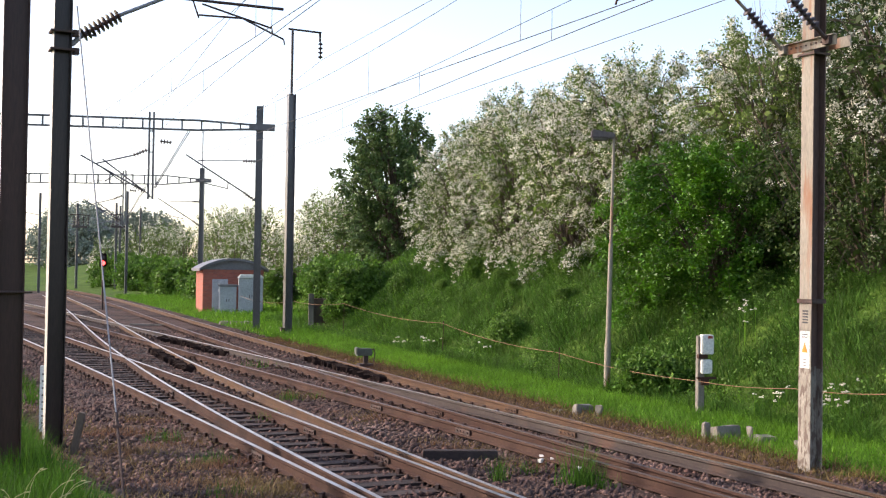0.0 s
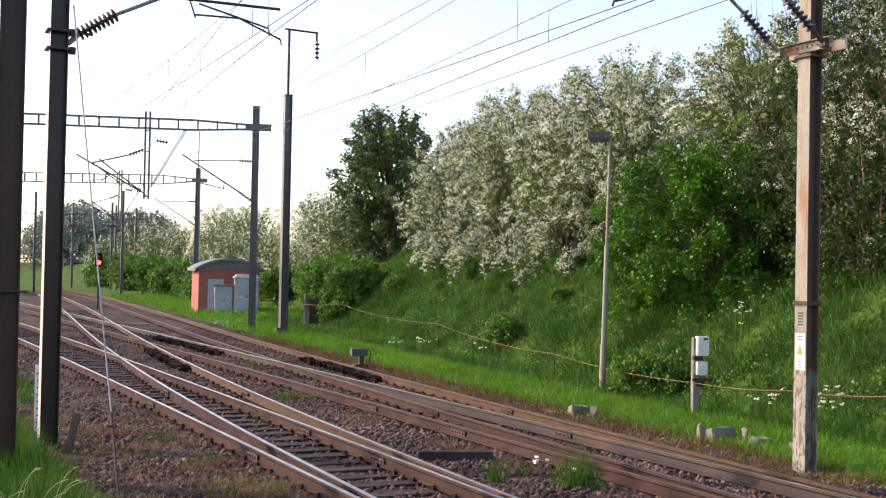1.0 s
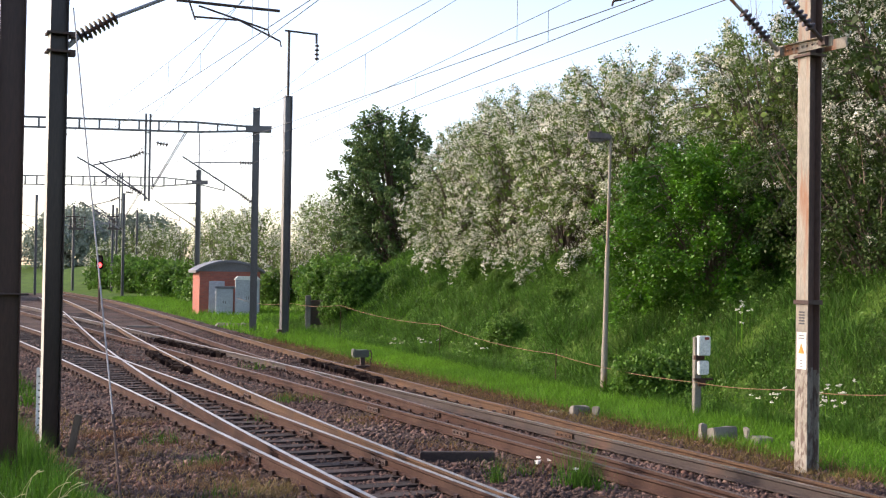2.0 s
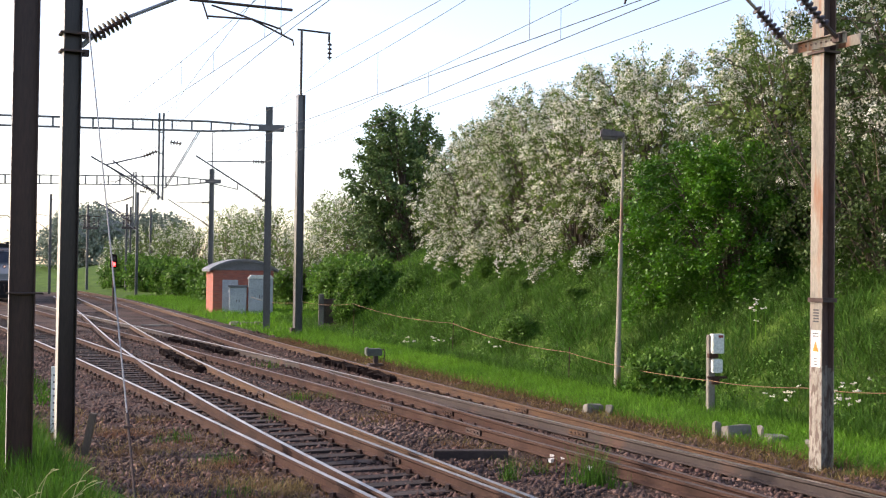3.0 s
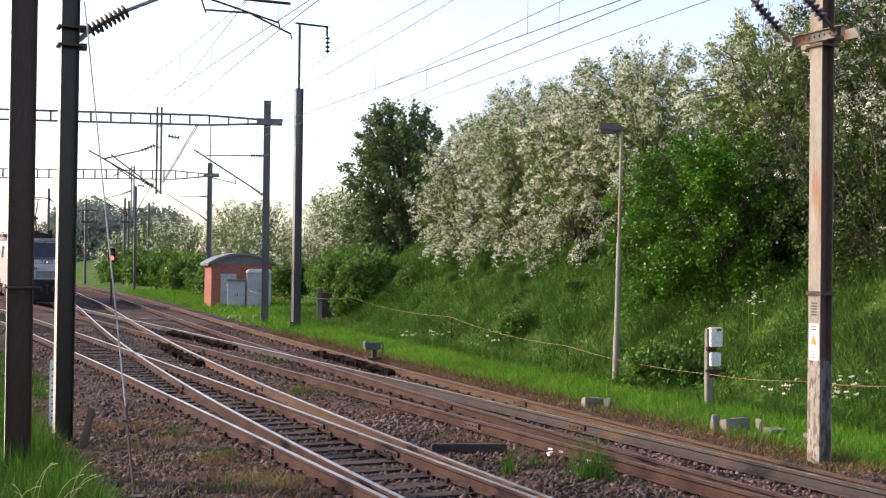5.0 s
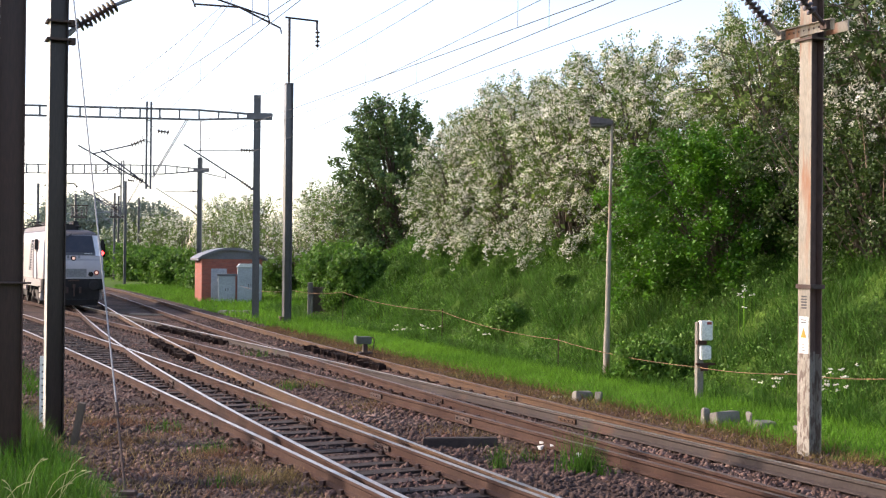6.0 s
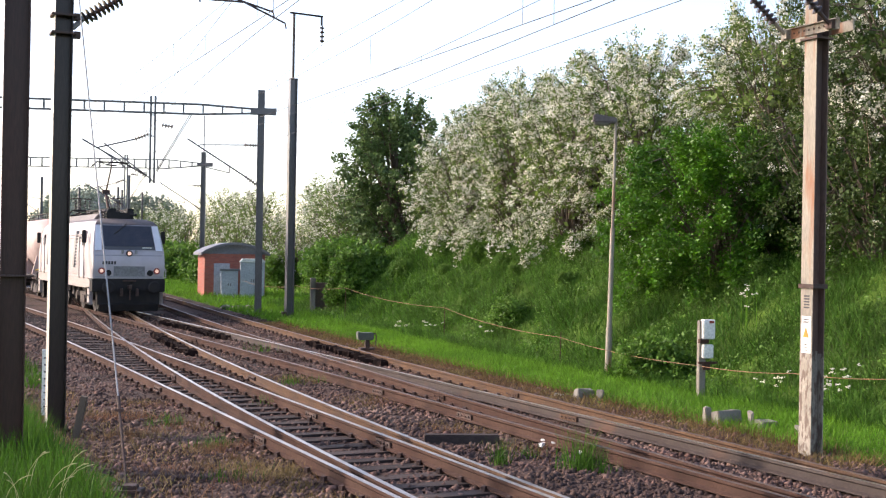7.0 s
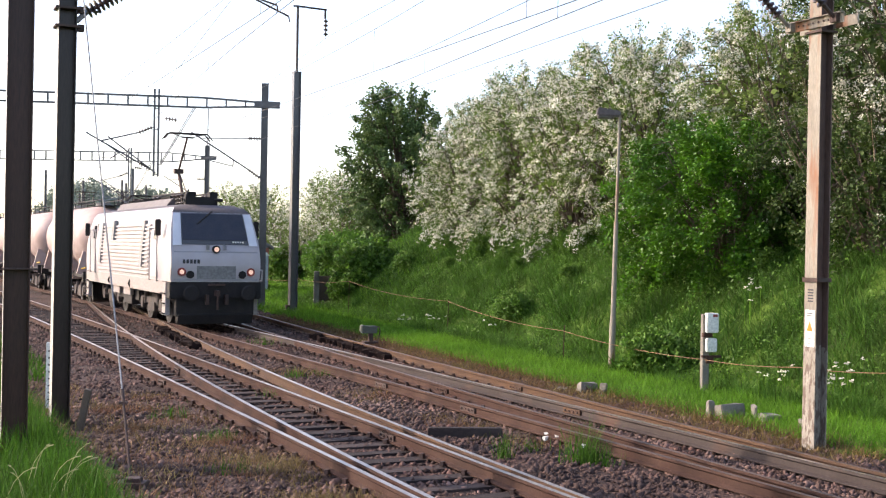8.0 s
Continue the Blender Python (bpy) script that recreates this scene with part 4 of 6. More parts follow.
# portal gantries
def gantry(px, py, rz, top, beam_top, beam_bot, length, post_w, label, drops, mast_pole=0.0, steel=None):
    steel = steel or M_MAST_GREY
    t = thing("portal_gantry", pose(px, py, -0.1, 0, 0, rz), label, "gantry", "portal gantries over the tracks")
    bm = bmesh.new(); h_beam(bm, post_w, post_w * 1.05, -0.2, top, 0.02); part("post", bm, steel, t)
    if mast_pole:
        bm = bmesh.new(); rod(bm, (0, 0, top), (0, 0, top + mast_pole), 0.045); part("pole", bm, M_STEEL, t)
    for z, name in ((beam_top, "top_chord"), (beam_bot, "bottom_chord")):
        bm = bmesh.new()
        taper = 2.6
        beam(bm, (-length, 0, z), (-taper, 0, z), 0.22, 0.07)
        zz = (beam_top + beam_bot) / 2 + (0.09 if z == beam_top else -0.09)
        beam(bm, (-taper, 0, z), (-0.2, 0, zz), 0.22, 0.07)
        part(name, bm, steel, t)
    bm = bmesh.new(); box(bm, (0.1, 0, (beam_top + beam_bot) / 2), (1.1, 0.3, 0.28)); part("end_bracket", bm, steel, t, bevel=0.01)
    n = int(length / 0.82)
    for k in range(1, n):
        x = -0.82 * k
        f = max(0.4, min(1, -x / 2.6))
        h = (beam_top - beam_bot) * f
        bm = bmesh.new(); box(bm, (x, 0, (beam_top + beam_bot) / 2), (0.07, 0.18, h)); part("beam_bar", bm, steel, t)
    bm = bmesh.new(); h_beam(bm, post_w, post_w * 1.05, -0.2, top - 0.6, 0.02); o = part("far_post", bm, steel, t); o.location = (-length, 0, 0)
    for dx in drops:
        bm = bmesh.new()
        zb = 5.45
        for s in (-0.09, 0.09):
            box(bm, (dx + s, 0, (zb + beam_top + 0.3) / 2), (0.085, 0.1, beam_top + 0.3 - zb))
        for z in (zb + 0.1, beam_bot - 0.1, beam_bot - 1.0):
            box(bm, (dx, 0, z), (0.26, 0.08, 0.05))
        rod(bm, (dx + 0.15, 0, zb + 0.5), (dx + 1.55, 0, beam_bot), 0.022); rod(bm, (dx + 0.2, 0.1, zb + 0.5), (dx + 1.62, 0.1, beam_bot), 0.022)
        part("drop_post", bm, steel, t)
        for a, b, n in (((dx - 0.15, 0, 7.55), (dx - 0.75, 0, 7.3), 5), ((dx - 0.2, 0, 5.75), (dx - 0.7, 0, 6.02), 5), ((dx + 0.35, 0, 7.95), (dx + 0.85, 0, 7.88), 4)):
            bm = bmesh.new(); insulator(bm, a, b, n, 0.12); part("insulator", bm, M_INSUL, t, "ribbed brown insulator", smooth=True)
        bm = bmesh.new(); rod(bm, (dx - 0.7, 0, 6.02), (dx - 2.9, 0, 7.25), 0.035); rod(bm, (dx - 0.75, 0, 7.3), (dx - 2.3, 0, 6.9), 0.032); rod(bm, (dx - 1.5, 0, 6.45), (dx - 1.9, 0, 6.15), 0.024); rod(bm, (dx - 2.1, 0, 6.8), (dx - 1.1, 0, 6.1), 0.024)
        rod(bm, (dx, 0, 5.6), (dx - 2.0, 0, 7.1), 0.032); part("bracket_tube", bm, M_MAST_GREY, t)
    # cantilever on the post itself
    for a, b in (((-0.15, 0, 7.2), (-0.7, 0, 7.2)), ((-0.15, 0, 5.5), (-0.65, 0, 5.85))):
        bm = bmesh.new(); insulator(bm, a, b, 5, 0.11); part("insulator", bm, M_INSUL, t, "ribbed brown insulator", smooth=True)
    bm = bmesh.new(); rod(bm, (-0.7, 0, 7.2), (-2.6, 0, 7.15), 0.024); rod(bm, (-0.65, 0, 5.85), (-3.1, 0, 7.4), 0.034); rod(bm, (-1.3, 0, 6.25), (-1.32, 0, 5.95), 0.024); rod(bm, (-1.3, 0, 5.98), (-2.3, 0, 6.2), 0.022); part("bracket_tube", bm, M_MAST_GREY, t)
    return t


gantry(-8.02, 51.4, 9.0, 9.6, 8.88, 8.46, 27.0, 0.3, "dark steel portal gantry with a ladder-shaped beam over the tracks", (-4.55,))
gantry(-17.2, 84.5, 0.0, 9.6, 9.02, 8.4, 30.0, 0.32, "distant steel portal gantry with a ladder-shaped beam", (-5.5,), 2.6)

t = thing("feeder_mast", pose(-6.15, 47.4, -0.1, 0, 0, 25), "tall grey steel mast with a thin top pole and insulator", "mast", "masts of the overhead line")
bm = bmesh.new(); h_beam(bm, 0.3, 0.3, -0.2, 9.55, 0.02); part("post", bm, M_MAST_GREY, t)
bm = bmesh.new(); rod(bm, (0, 0, 9.5), (0, 0, 12.15), 0.055); part("pole", bm, M_POST, t)
bm = bmesh.new(); rod(bm, (-0.18, 0, 12.15), (1.2, 0, 12.12), 0.04); box(bm, (1.15, 0, 11.95), (0.08, 0.05, 0.4)); part("arm", bm, M_POST, t)
bm = bmesh.new(); insulator(bm, (1.18, 0, 11.75), (1.18, 0, 11.05), 4, 0.1); part("insulator", bm, M_INSUL, t, smooth=True)
bm = bmesh.new(); box(bm, (-0.22, -0.05, 0.1), (0.16, 0.2, 0.3)); part("base_box", bm, M_IRON, t)

# mast by the right-hand verge, rust-streaked
RP = pose(5.2, 16.8, -0.12, 0, 0, 25)
t = thing("rusty_mast", RP, "rust-streaked pale steel mast with a warning plate on the verge", "mast", "masts of the overhead line")
# Recess faces get a shade-darkened brown; flanges keep their rust-streaked paint.
bm = bmesh.new(); h_beam(bm, 0.22, 0.24, 1.35, 8.8, shade_slot=1); part("post", bm, [M_POST_RUSTY, M_WEB_SHADE_AND_WALL], t)
bm = bmesh.new(); h_beam(bm, 0.223, 0.243, -0.2, 1.38); part("post_foot", bm, M_PEEL, t, "peeling whitish paint over rust at the foot")
bm = bmesh.new()
for s in (-1, 1):
    box(bm, (s * 0.13, 0, 5.9), (0.02, 1.15, 0.14)); box(bm, (s * 0.15, 0, 5.97), (0.06, 1.15, 0.015))
part("cross_bracket", bm, M_POST_RUSTY, t)
bm = bmesh.new(); [rod(bm, (-0.145, -0.4 + 0.1 * k, 5.9), (-0.155, -0.4 + 0.1 * k, 5.9), 0.014, seg=6) for k in range(9)]; part("bolt_holes", bm, M_IRON, t, kind="stuff")
for yv in (0.45, -0.45):
    bm = bmesh.new(); insulator(bm, (-0.38, yv, 6.05), (-0.85, yv, 6.42), 7, 0.08); part("insulator", bm, M_INSUL, t, "ribbed brown insulator", smooth=True)
    bm = bmesh.new(); rod(bm, (-0.13, yv, 5.86), (-0.4, yv, 6.07), 0.03); rod(bm, (-0.85, yv, 6.42), (-2.6, yv * 0.7, 7.6), 0.024); box(bm, (-0.16, yv, 5.9), (0.1, 0.12, 0.12)); part("bracket_tube", bm, M_POST_RUSTY if yv > 0 else M_IRON, t)
for z, s in ((5.78, (0.3, 0.34, 0.03)), (2.3, (0.26, 0.3, 0.06))):
    bm = bmesh.new(); box(bm, (0, 0, z), s); part("clamp", bm, M_IRON, t)
bm = bmesh.new(); box(bm, (-0.11, 0, 1.62), (0.006, 0.19, 0.52)); plate = part("warning_plate", bm, M_WHITE, t, "white plate with an orange warning triangle")
bm = bmesh.new()
v = [bm.verts.new(p) for p in ((-0.1145, -0.06, 1.58), (-0.1145, 0.06, 1.58), (-0.1145, 0, 1.72))]; bm.faces.new(v)
v2 = bmesh.ops.extrude_face_region(bm, geom=bm.faces[:]); bmesh.ops.translate(bm, vec=(-0.003, 0, 0), verts=[e for e in v2["geom"] if isinstance(e, bmesh.types.BMVert)])
part("warning_triangle", bm, M_ORANGE, plate)
for z, w in ((1.83, 0.1), (1.795, 0.1), (1.48, 0.05), (1.44, 0.05), (1.4, 0.05)):
    bm = bmesh.new(); box(bm, (-0.1145, 0, z), (0.004, w, 0.012)); part("print_bar", bm, M_PRINT, plate)
bm = bmesh.new(); [box(bm, (-0.109, 0, 2.0 + 0.04 * k), (0.006, 0.11, 0.022)) for k in range(5)]; part("number_plate", bm, M_PRINT, t)

# steady arm reaching over the tracks from that mast
t = thing("steady_arm", pose(2.32, 16.35, 6.28, 0, 0, 10), "dark steel steady arm holding the contact wire", "bracket")
bm = bmesh.new(); rod(bm, (0, 0, -0.05), (0.02, 0, 0.02), 0.016); rod(bm, (0.02, 0, 0.02), (1.0, 0.05, 0.26), 0.016); rod(bm, (1.0, 0.05, 0.26), (2.4, 0.2, 0.8), 0.018); part("arm", bm, M_IRON, t)

# far masts along the lines
far_mast = thing("far_mast", pose(-28.6, 107.5, -0.1, 0, 0, 25), "distant grey steel catenary mast", "mast", "masts of the overhead line")
bm = bmesh.new(); h_beam(bm, 0.22, 0.22, -0.2, 9.3, 0.03); part("post", bm, M_MAST_GREY, far_mast)
bm = bmesh.new(); rod(bm, (0, 0, 7.2), (-2.6, 0, 7.6), 0.03); rod(bm, (0, 0, 5.8), (-2.6, 0, 7.6), 0.03); rod(bm, (-1.2, 0, 6.6), (-3.0, 0, 6.2), 0.025); part("cantilever", bm, M_STEEL, far_mast)
for x, y, rz in ((-40.0, 130.0, 25), (-42.2, 137.0, 25), (-35.2, 128.0, 25), (-36.4, 134.0, 25), (-35.4, 139.0, 205), (-38.0, 112.0, 25), (-62.0, 172.0, 30)):
    copy_thing(far_mast, pose(x, y, -0.1, 0, 0, rz))
for x, y in ((-40.0, 130.0), (-35.2, 128.0)):
    t = thing("line_switch", pose(x, y, 6.6, 0, 0, 25), "dark line switch gear mounted on a distant mast", "switch gear", "switch gear on far masts")
    bm = bmesh.new(); box(bm, (0.2, -0.35, 0), (1.6, 0.3, 0.25)); [insulator(bm, (-0.4 + 0.5 * k, -0.35, 0.1), (-0.4 + 0.5 * k, -0.35, 1.2), 4, 0.13) for k in range(4)]; part("insulators", bm, M_INSUL, t)
    bm = bmesh.new(); box(bm, (0.2, -0.35, 1.3), (2.2, 0.12, 0.1)); part("busbar", bm, M_IRON, t)

# colour light signal, red
t = thing("signal", pose(-20.55, 72.0, -0.15, 0, 0, 18), "small black light signal showing red beside the track", "signal")
bm = bmesh.new(); rod(bm, (0, 0, -0.1), (0, 0, 2.4), 0.06); part("post", bm, M_IRON, t)
bm = bmesh.new(); box(bm, (0, 0, 2.95), (0.42, 0.16, 0.85)); part("head", bm, M_BLACK, t, bevel=0.05)
bm = bmesh.new(); rod(bm, (0, -0.085, 2.78), (0, -0.13, 2.78), 0.13, seg=14); part("lamp", bm, M_RED_ON, t, "glowing red lamp")
bm = bmesh.new(); rod(bm, (0, -0.085, 3.12), (0, -0.12, 3.12), 0.1, seg=14); part("dark_lamp", bm, M_GLASS_DARK, t)
bm = bmesh.new(); box(bm, (0, 0, 1.7), (0.3, 0.03, 0.7)); o = part("sign", bm, M_WHITE); o.matrix_world = pose(-48.5, 150, 0.2, 0, 0, 15); tagged(o, "small white lineside sign on a far post", "sign")

# ground signal on the verge
t = thing("ground_signal", pose(-2.15, 32.8, -0.12, 0, 0, 20), "small grey-green ground signal box on the grass verge", "signal")
bm = bmesh.new(); box(bm, (0, 0, 0.37), (0.44, 0.26, 0.2)); box(bm, (-0.19, -0.02, 0.4), (0.1, 0.24, 0.2)); part("case", bm, M_LEAD, t, bevel=0.025)
bm = bmesh.new(); box(bm, (0.06, 0, 0.12), (0.12, 0.14, 0.3)); box(bm, (0.05, 0, 0.02), (0.4, 0.3, 0.06)); part("foot", bm, M_IRON, t, bevel=0.01)
bm = bmesh.new(); chain(bm, [(0.2, 0, 0.44), (0.3, 0, 0.44), (0.33, 0, 0.34), (0.3, 0, 0.15), (0.26, 0, 0)], 0.016, 6); part("cable", bm, M_IRON, t)

# lamp post
t = thing("lamp_post", pose(3.66, 26.4, -0.12, 0.0, 0.9, 0), "slim weathered metal lamp post on the grass verge", "lamp")
bm = bmesh.new(); rod(bm, (0, 0, -0.1), (0, 0, 1.1), 0.075, 0.07, 12); rod(bm, (0, 0, 1.1), (0, 0, 3.3), 0.058, 0.05, 12); rod(bm, (0, 0, 3.3), (0, 0, 5.75), 0.036, 0.032, 10); part("pole", bm, M_POST_RUSTY, t, smooth=True)
bm = bmesh.new(); vs = box(bm, (-0.25, 0, 5.72), (0.52, 0.24, 0.2)); [setattr(v.co, "z", v.co.z - 0.07) for v in vs if v.co.x > -0.1 and v.co.z > 5.7]; part("lamp_head", bm, M_LOCO_ROOF, t, "dull brown-grey lamp head", bevel=0.03)
bm = bmesh.new(); box(bm, (-0.32, 0, 5.61), (0.34, 0.2, 0.07)); part("diffuser", bm, M_CONC, t, "cloudy lamp glass", bevel=0.02)

# telephone and junction box on a post
t = thing("lineside_box_post", pose(4.93, 22.75, -0.12, 0, 0, 12), "weathered post carrying two white equipment boxes", "equipment box")
bm = bmesh.new(); box(bm, (0, 0, 0.68), (0.13, 0.13, 1.6)); part("post", bm, M_CONC, t, bevel=0.01)
bm = bmesh.new(); box(bm, (0.09, -0.08, 1.32), (0.24, 0.16, 0.37)); b = part("upper_box", bm, M_WHITE, t, bevel=0.015)
bm = bmesh.new(); box(bm, (0.13, -0.163, 1.46), (0.09, 0.008, 0.05)); part("label_plate", bm, M_LAMP_RING, b)
bm = bmesh.new(); box(bm, (0.08, -0.08, 0.9), (0.21, 0.15, 0.26)); part("lower_box", bm, M_WHITE, t, bevel=0.015)
bm = bmesh.new(); box(bm, (0.1, -0.07, 0.68), (0.38, 0.06, 0.04)); box(bm, (0.06, -0.07, 0.62), (0.14, 0.1, 0.14)); part("bracket", bm, M_RUST, t, "rusty iron bracket")
bm = bmesh.new(); box(bm, (0.02, -0.05, 1.09), (0.18, 0.1, 0.08)); part("box_strap", bm, M_RUST, t, "rusty iron strap")

# orange rope along the verge
def rope(ps, name, label):
    bm = bmesh.new()
    out = []
    for a, b in zip(ps[:-1], ps[1:]):
        a, b = Vector(a), Vector(b)
        n = 8
        for k in range(n):
            f = k / n
            p = a.lerp(b, f); p.z -= 0.14 * 4 * f * (1 - f) * (b - a).length / 10
            out.append(p)
    out.append(Vector(ps[-1]))
    chain(bm, out, 0.0065, 5)
    return tagged(part(name, bm, M_ROPE), label, "rope")


rope([(-10.5, 62, 1.0), (-6.3, 50.5, 1.1), (-3.7, 44.6, 1.22), (0.0, 36.2, 0.92), (2.75, 28.3, 0.62), (4.9, 22.66, 0.5), (5.9, 20.0, 0.64), (6.75, 17.9, 0.78), (8.3, 14.0, 0.9)], "barrier_rope", "thin orange barrier rope strung along the grass bank")
for x, y, h in ((-3.7, 44.65, 1.3), (0.02, 36.25, 1.05), (2.78, 28.35, 0.8), (6.78, 17.95, 0.9)):
    bm = bmesh.new(); rod(bm, (0, 0, -0.3), (0.02, 0, h - 0.06 - ground_z(x, y)), 0.011, seg=6); o = part("rope_stake", bm, M_RUST); o.matrix_world = at(x, y); tagged(o, "thin rusty stake holding the rope in the grass", "stake", "stakes of the rope")

# concrete blocks on the verge
def slab(x, y, rz, dims, lean=0.0):
    bm = bmesh.new()
    vs = box(bm, (0, 0, dims[2] / 2 - 0.05), dims)
    for v in vs:
        v.co += Vector((random.uniform(-1, 1), random.uniform(-1, 1), random.uniform(-1, 1))) * 0.025
    o = part("concrete_block", bm, M_CONC, bevel=0.015)
    o.matrix_world = pose(x, y, ground_z(x, y), lean, lean * 0.6, rz)
    tagged(o, "broken weathered concrete block on the grass edge", "concrete block", "concrete blocks on the verge")


slab(2.28, 23.4, 30, (0.16, 0.2, 0.3), 8); slab(2.72, 23.0, 20, (0.34, 0.2, 0.2), 4); slab(3.0, 22.6, 60, (0.1, 0.12, 0.24))
slab(4.35, 19.6, 25, (0.1, 0.14, 0.3)); slab(4.66, 19.5, 20, (0.42, 0.2, 0.26), -5); slab(4.98, 19.2, 10, (0.08, 0.1, 0.28)); slab(5.2, 19.1, 25, (0.34, 0.22, 0.16), 5); slab(5.6, 18.4, 15, (0.26, 0.16, 0.16))

# retaining wall stub in the bank beside the bushes
t = thing("headwall", pose(-4.9, 50.2, 0.1, 0, 0, 8), "old dark concrete culvert headwall half hidden by bushes", "wall")
bm = bmesh.new(); box(bm, (-0.62, 0, 0.55), (0.22, 0.4, 1.6)); part("pillar", bm, M_CONC, t, bevel=0.02)
bm = bmesh.new(); box(bm, (0.1, 0.35, 0.5), (1.2, 0.3, 1.3)); part("back_wall", bm, M_WEB_SHADE_AND_WALL, t)

# crest fence posts
for k in range(8):
    x, y = bank_place(41.0 + 1.2 * k, 9.6)
    bm = bmesh.new(); box(bm, (0, 0, 0.45), (0.08, 0.08, 1.3)); o = part("fence_post", bm, M_BARK); o.matrix_world = at(x, y, -0.1, 12 * k); tagged(o, "weathered wooden fence post on the bank crest", "fence post", "fence posts on the crest")

# ---- relay hut and cabinets ----
HUT = pose(-13.75, 68.3, -0.15, 0, 0, 20)
t = thing("relay_hut", HUT, "small red brick relay hut with a curved grey roof", "hut")
bm = bmesh.new(); box(bm, (1.75, 1.3, 1.2), (3.5, 2.6, 2.75)); part("wall", bm, M_BRICK, t)
bm = bmesh.new()
n = 14
ring0, ring1 = [], []
for k in range(n + 1):
    f = k / n
    x, z = -0.25 + 4.0 * f, 2.55 + 0.62 * math.sin(math.pi * f) ** 0.8
    ring0.append((x, z))
prof = ring0 + [(x, z - 0.14) for x, z in ring0[::-1]]
a = [bm.verts.new((x, -0.25, z)) for x, z in prof]; b = [bm.verts.new((x, 2.85, z)) for x, z in prof]
for k in range(len(prof)):
    j = (k + 1) % len(prof); bm.faces.new((a[k], a[j], b[j], b[k]))
for k in range(n):
    m = len(prof) - 1 - k; bm.faces.new((a[k], a[k + 1], a[m - 1], a[m])); bm.faces.new((b[k], b[k + 1], b[m - 1], b[m]))
part("roof", bm, M_ROOF, t, smooth=True)
bm = bmesh.new()
pg = [(x, z - 0.13) for x, z in ring0[1:-1]] + [(3.6, 2.5), (-0.1, 2.5)]
f0 = bm.faces.new([bm.verts.new((x, -0.02, z)) for x, z in pg]); r = bmesh.ops.extrude_face_region(bm, geom=[f0]); bmesh.ops.translate(bm, vec=(0, 0.12, 0), verts=[e for e in r["geom"] if isinstance(e, bmesh.types.BMVert)])
part("gable", bm, M_ROOF, t)
bm = bmesh.new(); box(bm, (0.98, -0.03, 0.95), (0.9, 0.08, 2.0)); d = part("door", bm, M_CABINET, t, "light grey metal door", bevel=0.01)
bm = bmesh.new(); box(bm, (0.95, -0.075, 1.3), (0.18, 0.01, 0.16)); part("notice", bm, M_WHITE, d)


def cabinet(x, y, rz, w, dpt, h, label, pitched):
    t = thing("lineside_cabinet", pose(x, y, -0.15, 0, 0, rz), label, "cabinet", "lineside cabinets by the hut")
    bm = bmesh.new(); box(bm, (0, 0, h / 2), (w, dpt, h)); part("body", bm, M_CABINET, t, bevel=0.02)
    bm = bmesh.new(); vs = box(bm, (0, 0, h + 0.06), (w + 0.14, dpt + 0.14, 0.12))
    if pitched:
        for v in vs:
            if v.co.z > h + 0.06: v.co.x *= 0.75; v.co.z += 0.08
    part("cap", bm, M_WHITE if pitched else M_ROOF, t, bevel=0.01)
    for s in (-1, 1):
        bm = bmesh.new(); box(bm, (s * w / 4, -dpt / 2 - 0.012, h / 2), (w / 2 - 0.04, 0.024, h - 0.12)); d = part("door", bm, M_CABINET, t, bevel=0.006)
        bm = bmesh.new(); box(bm, (s * 0.07, -dpt / 2 - 0.035, h / 2), (0.03, 0.03, 0.16)); part("handle", bm, M_IRON, d)


cabinet(-12.15, 67.4, 12, 0.95, 0.6, 1.55, "grey metal lineside cabinet beside the brick hut", False)
cabinet(-10.9, 67.6, 12, 1.35, 0.8, 2.05, "grey lineside cabinet with a white pitched cap", True)
for k in range(7):
    bm = bmesh.new(); vs = box(bm, (0, 0, 0.05), (0.35, 0.3, 0.16)); [setattr(v, "co", v.co + Vector((random.uniform(-.06, .06), random.uniform(-.06, .06), random.uniform(-.03, .03)))) for v in vs]
    o = part("stone_rubble", bm, M_CONC, bevel=0.02); x, y = -10.7 + 0.32 * k + random.uniform(-0.1, 0.1), 56.5 + 0.25 * k - 0.5 * k; o.matrix_world = at(x, y, 0, 40 * k); tagged(o, "pale piece of stone rubble on the verge", "rubble", "rubble on the verge")

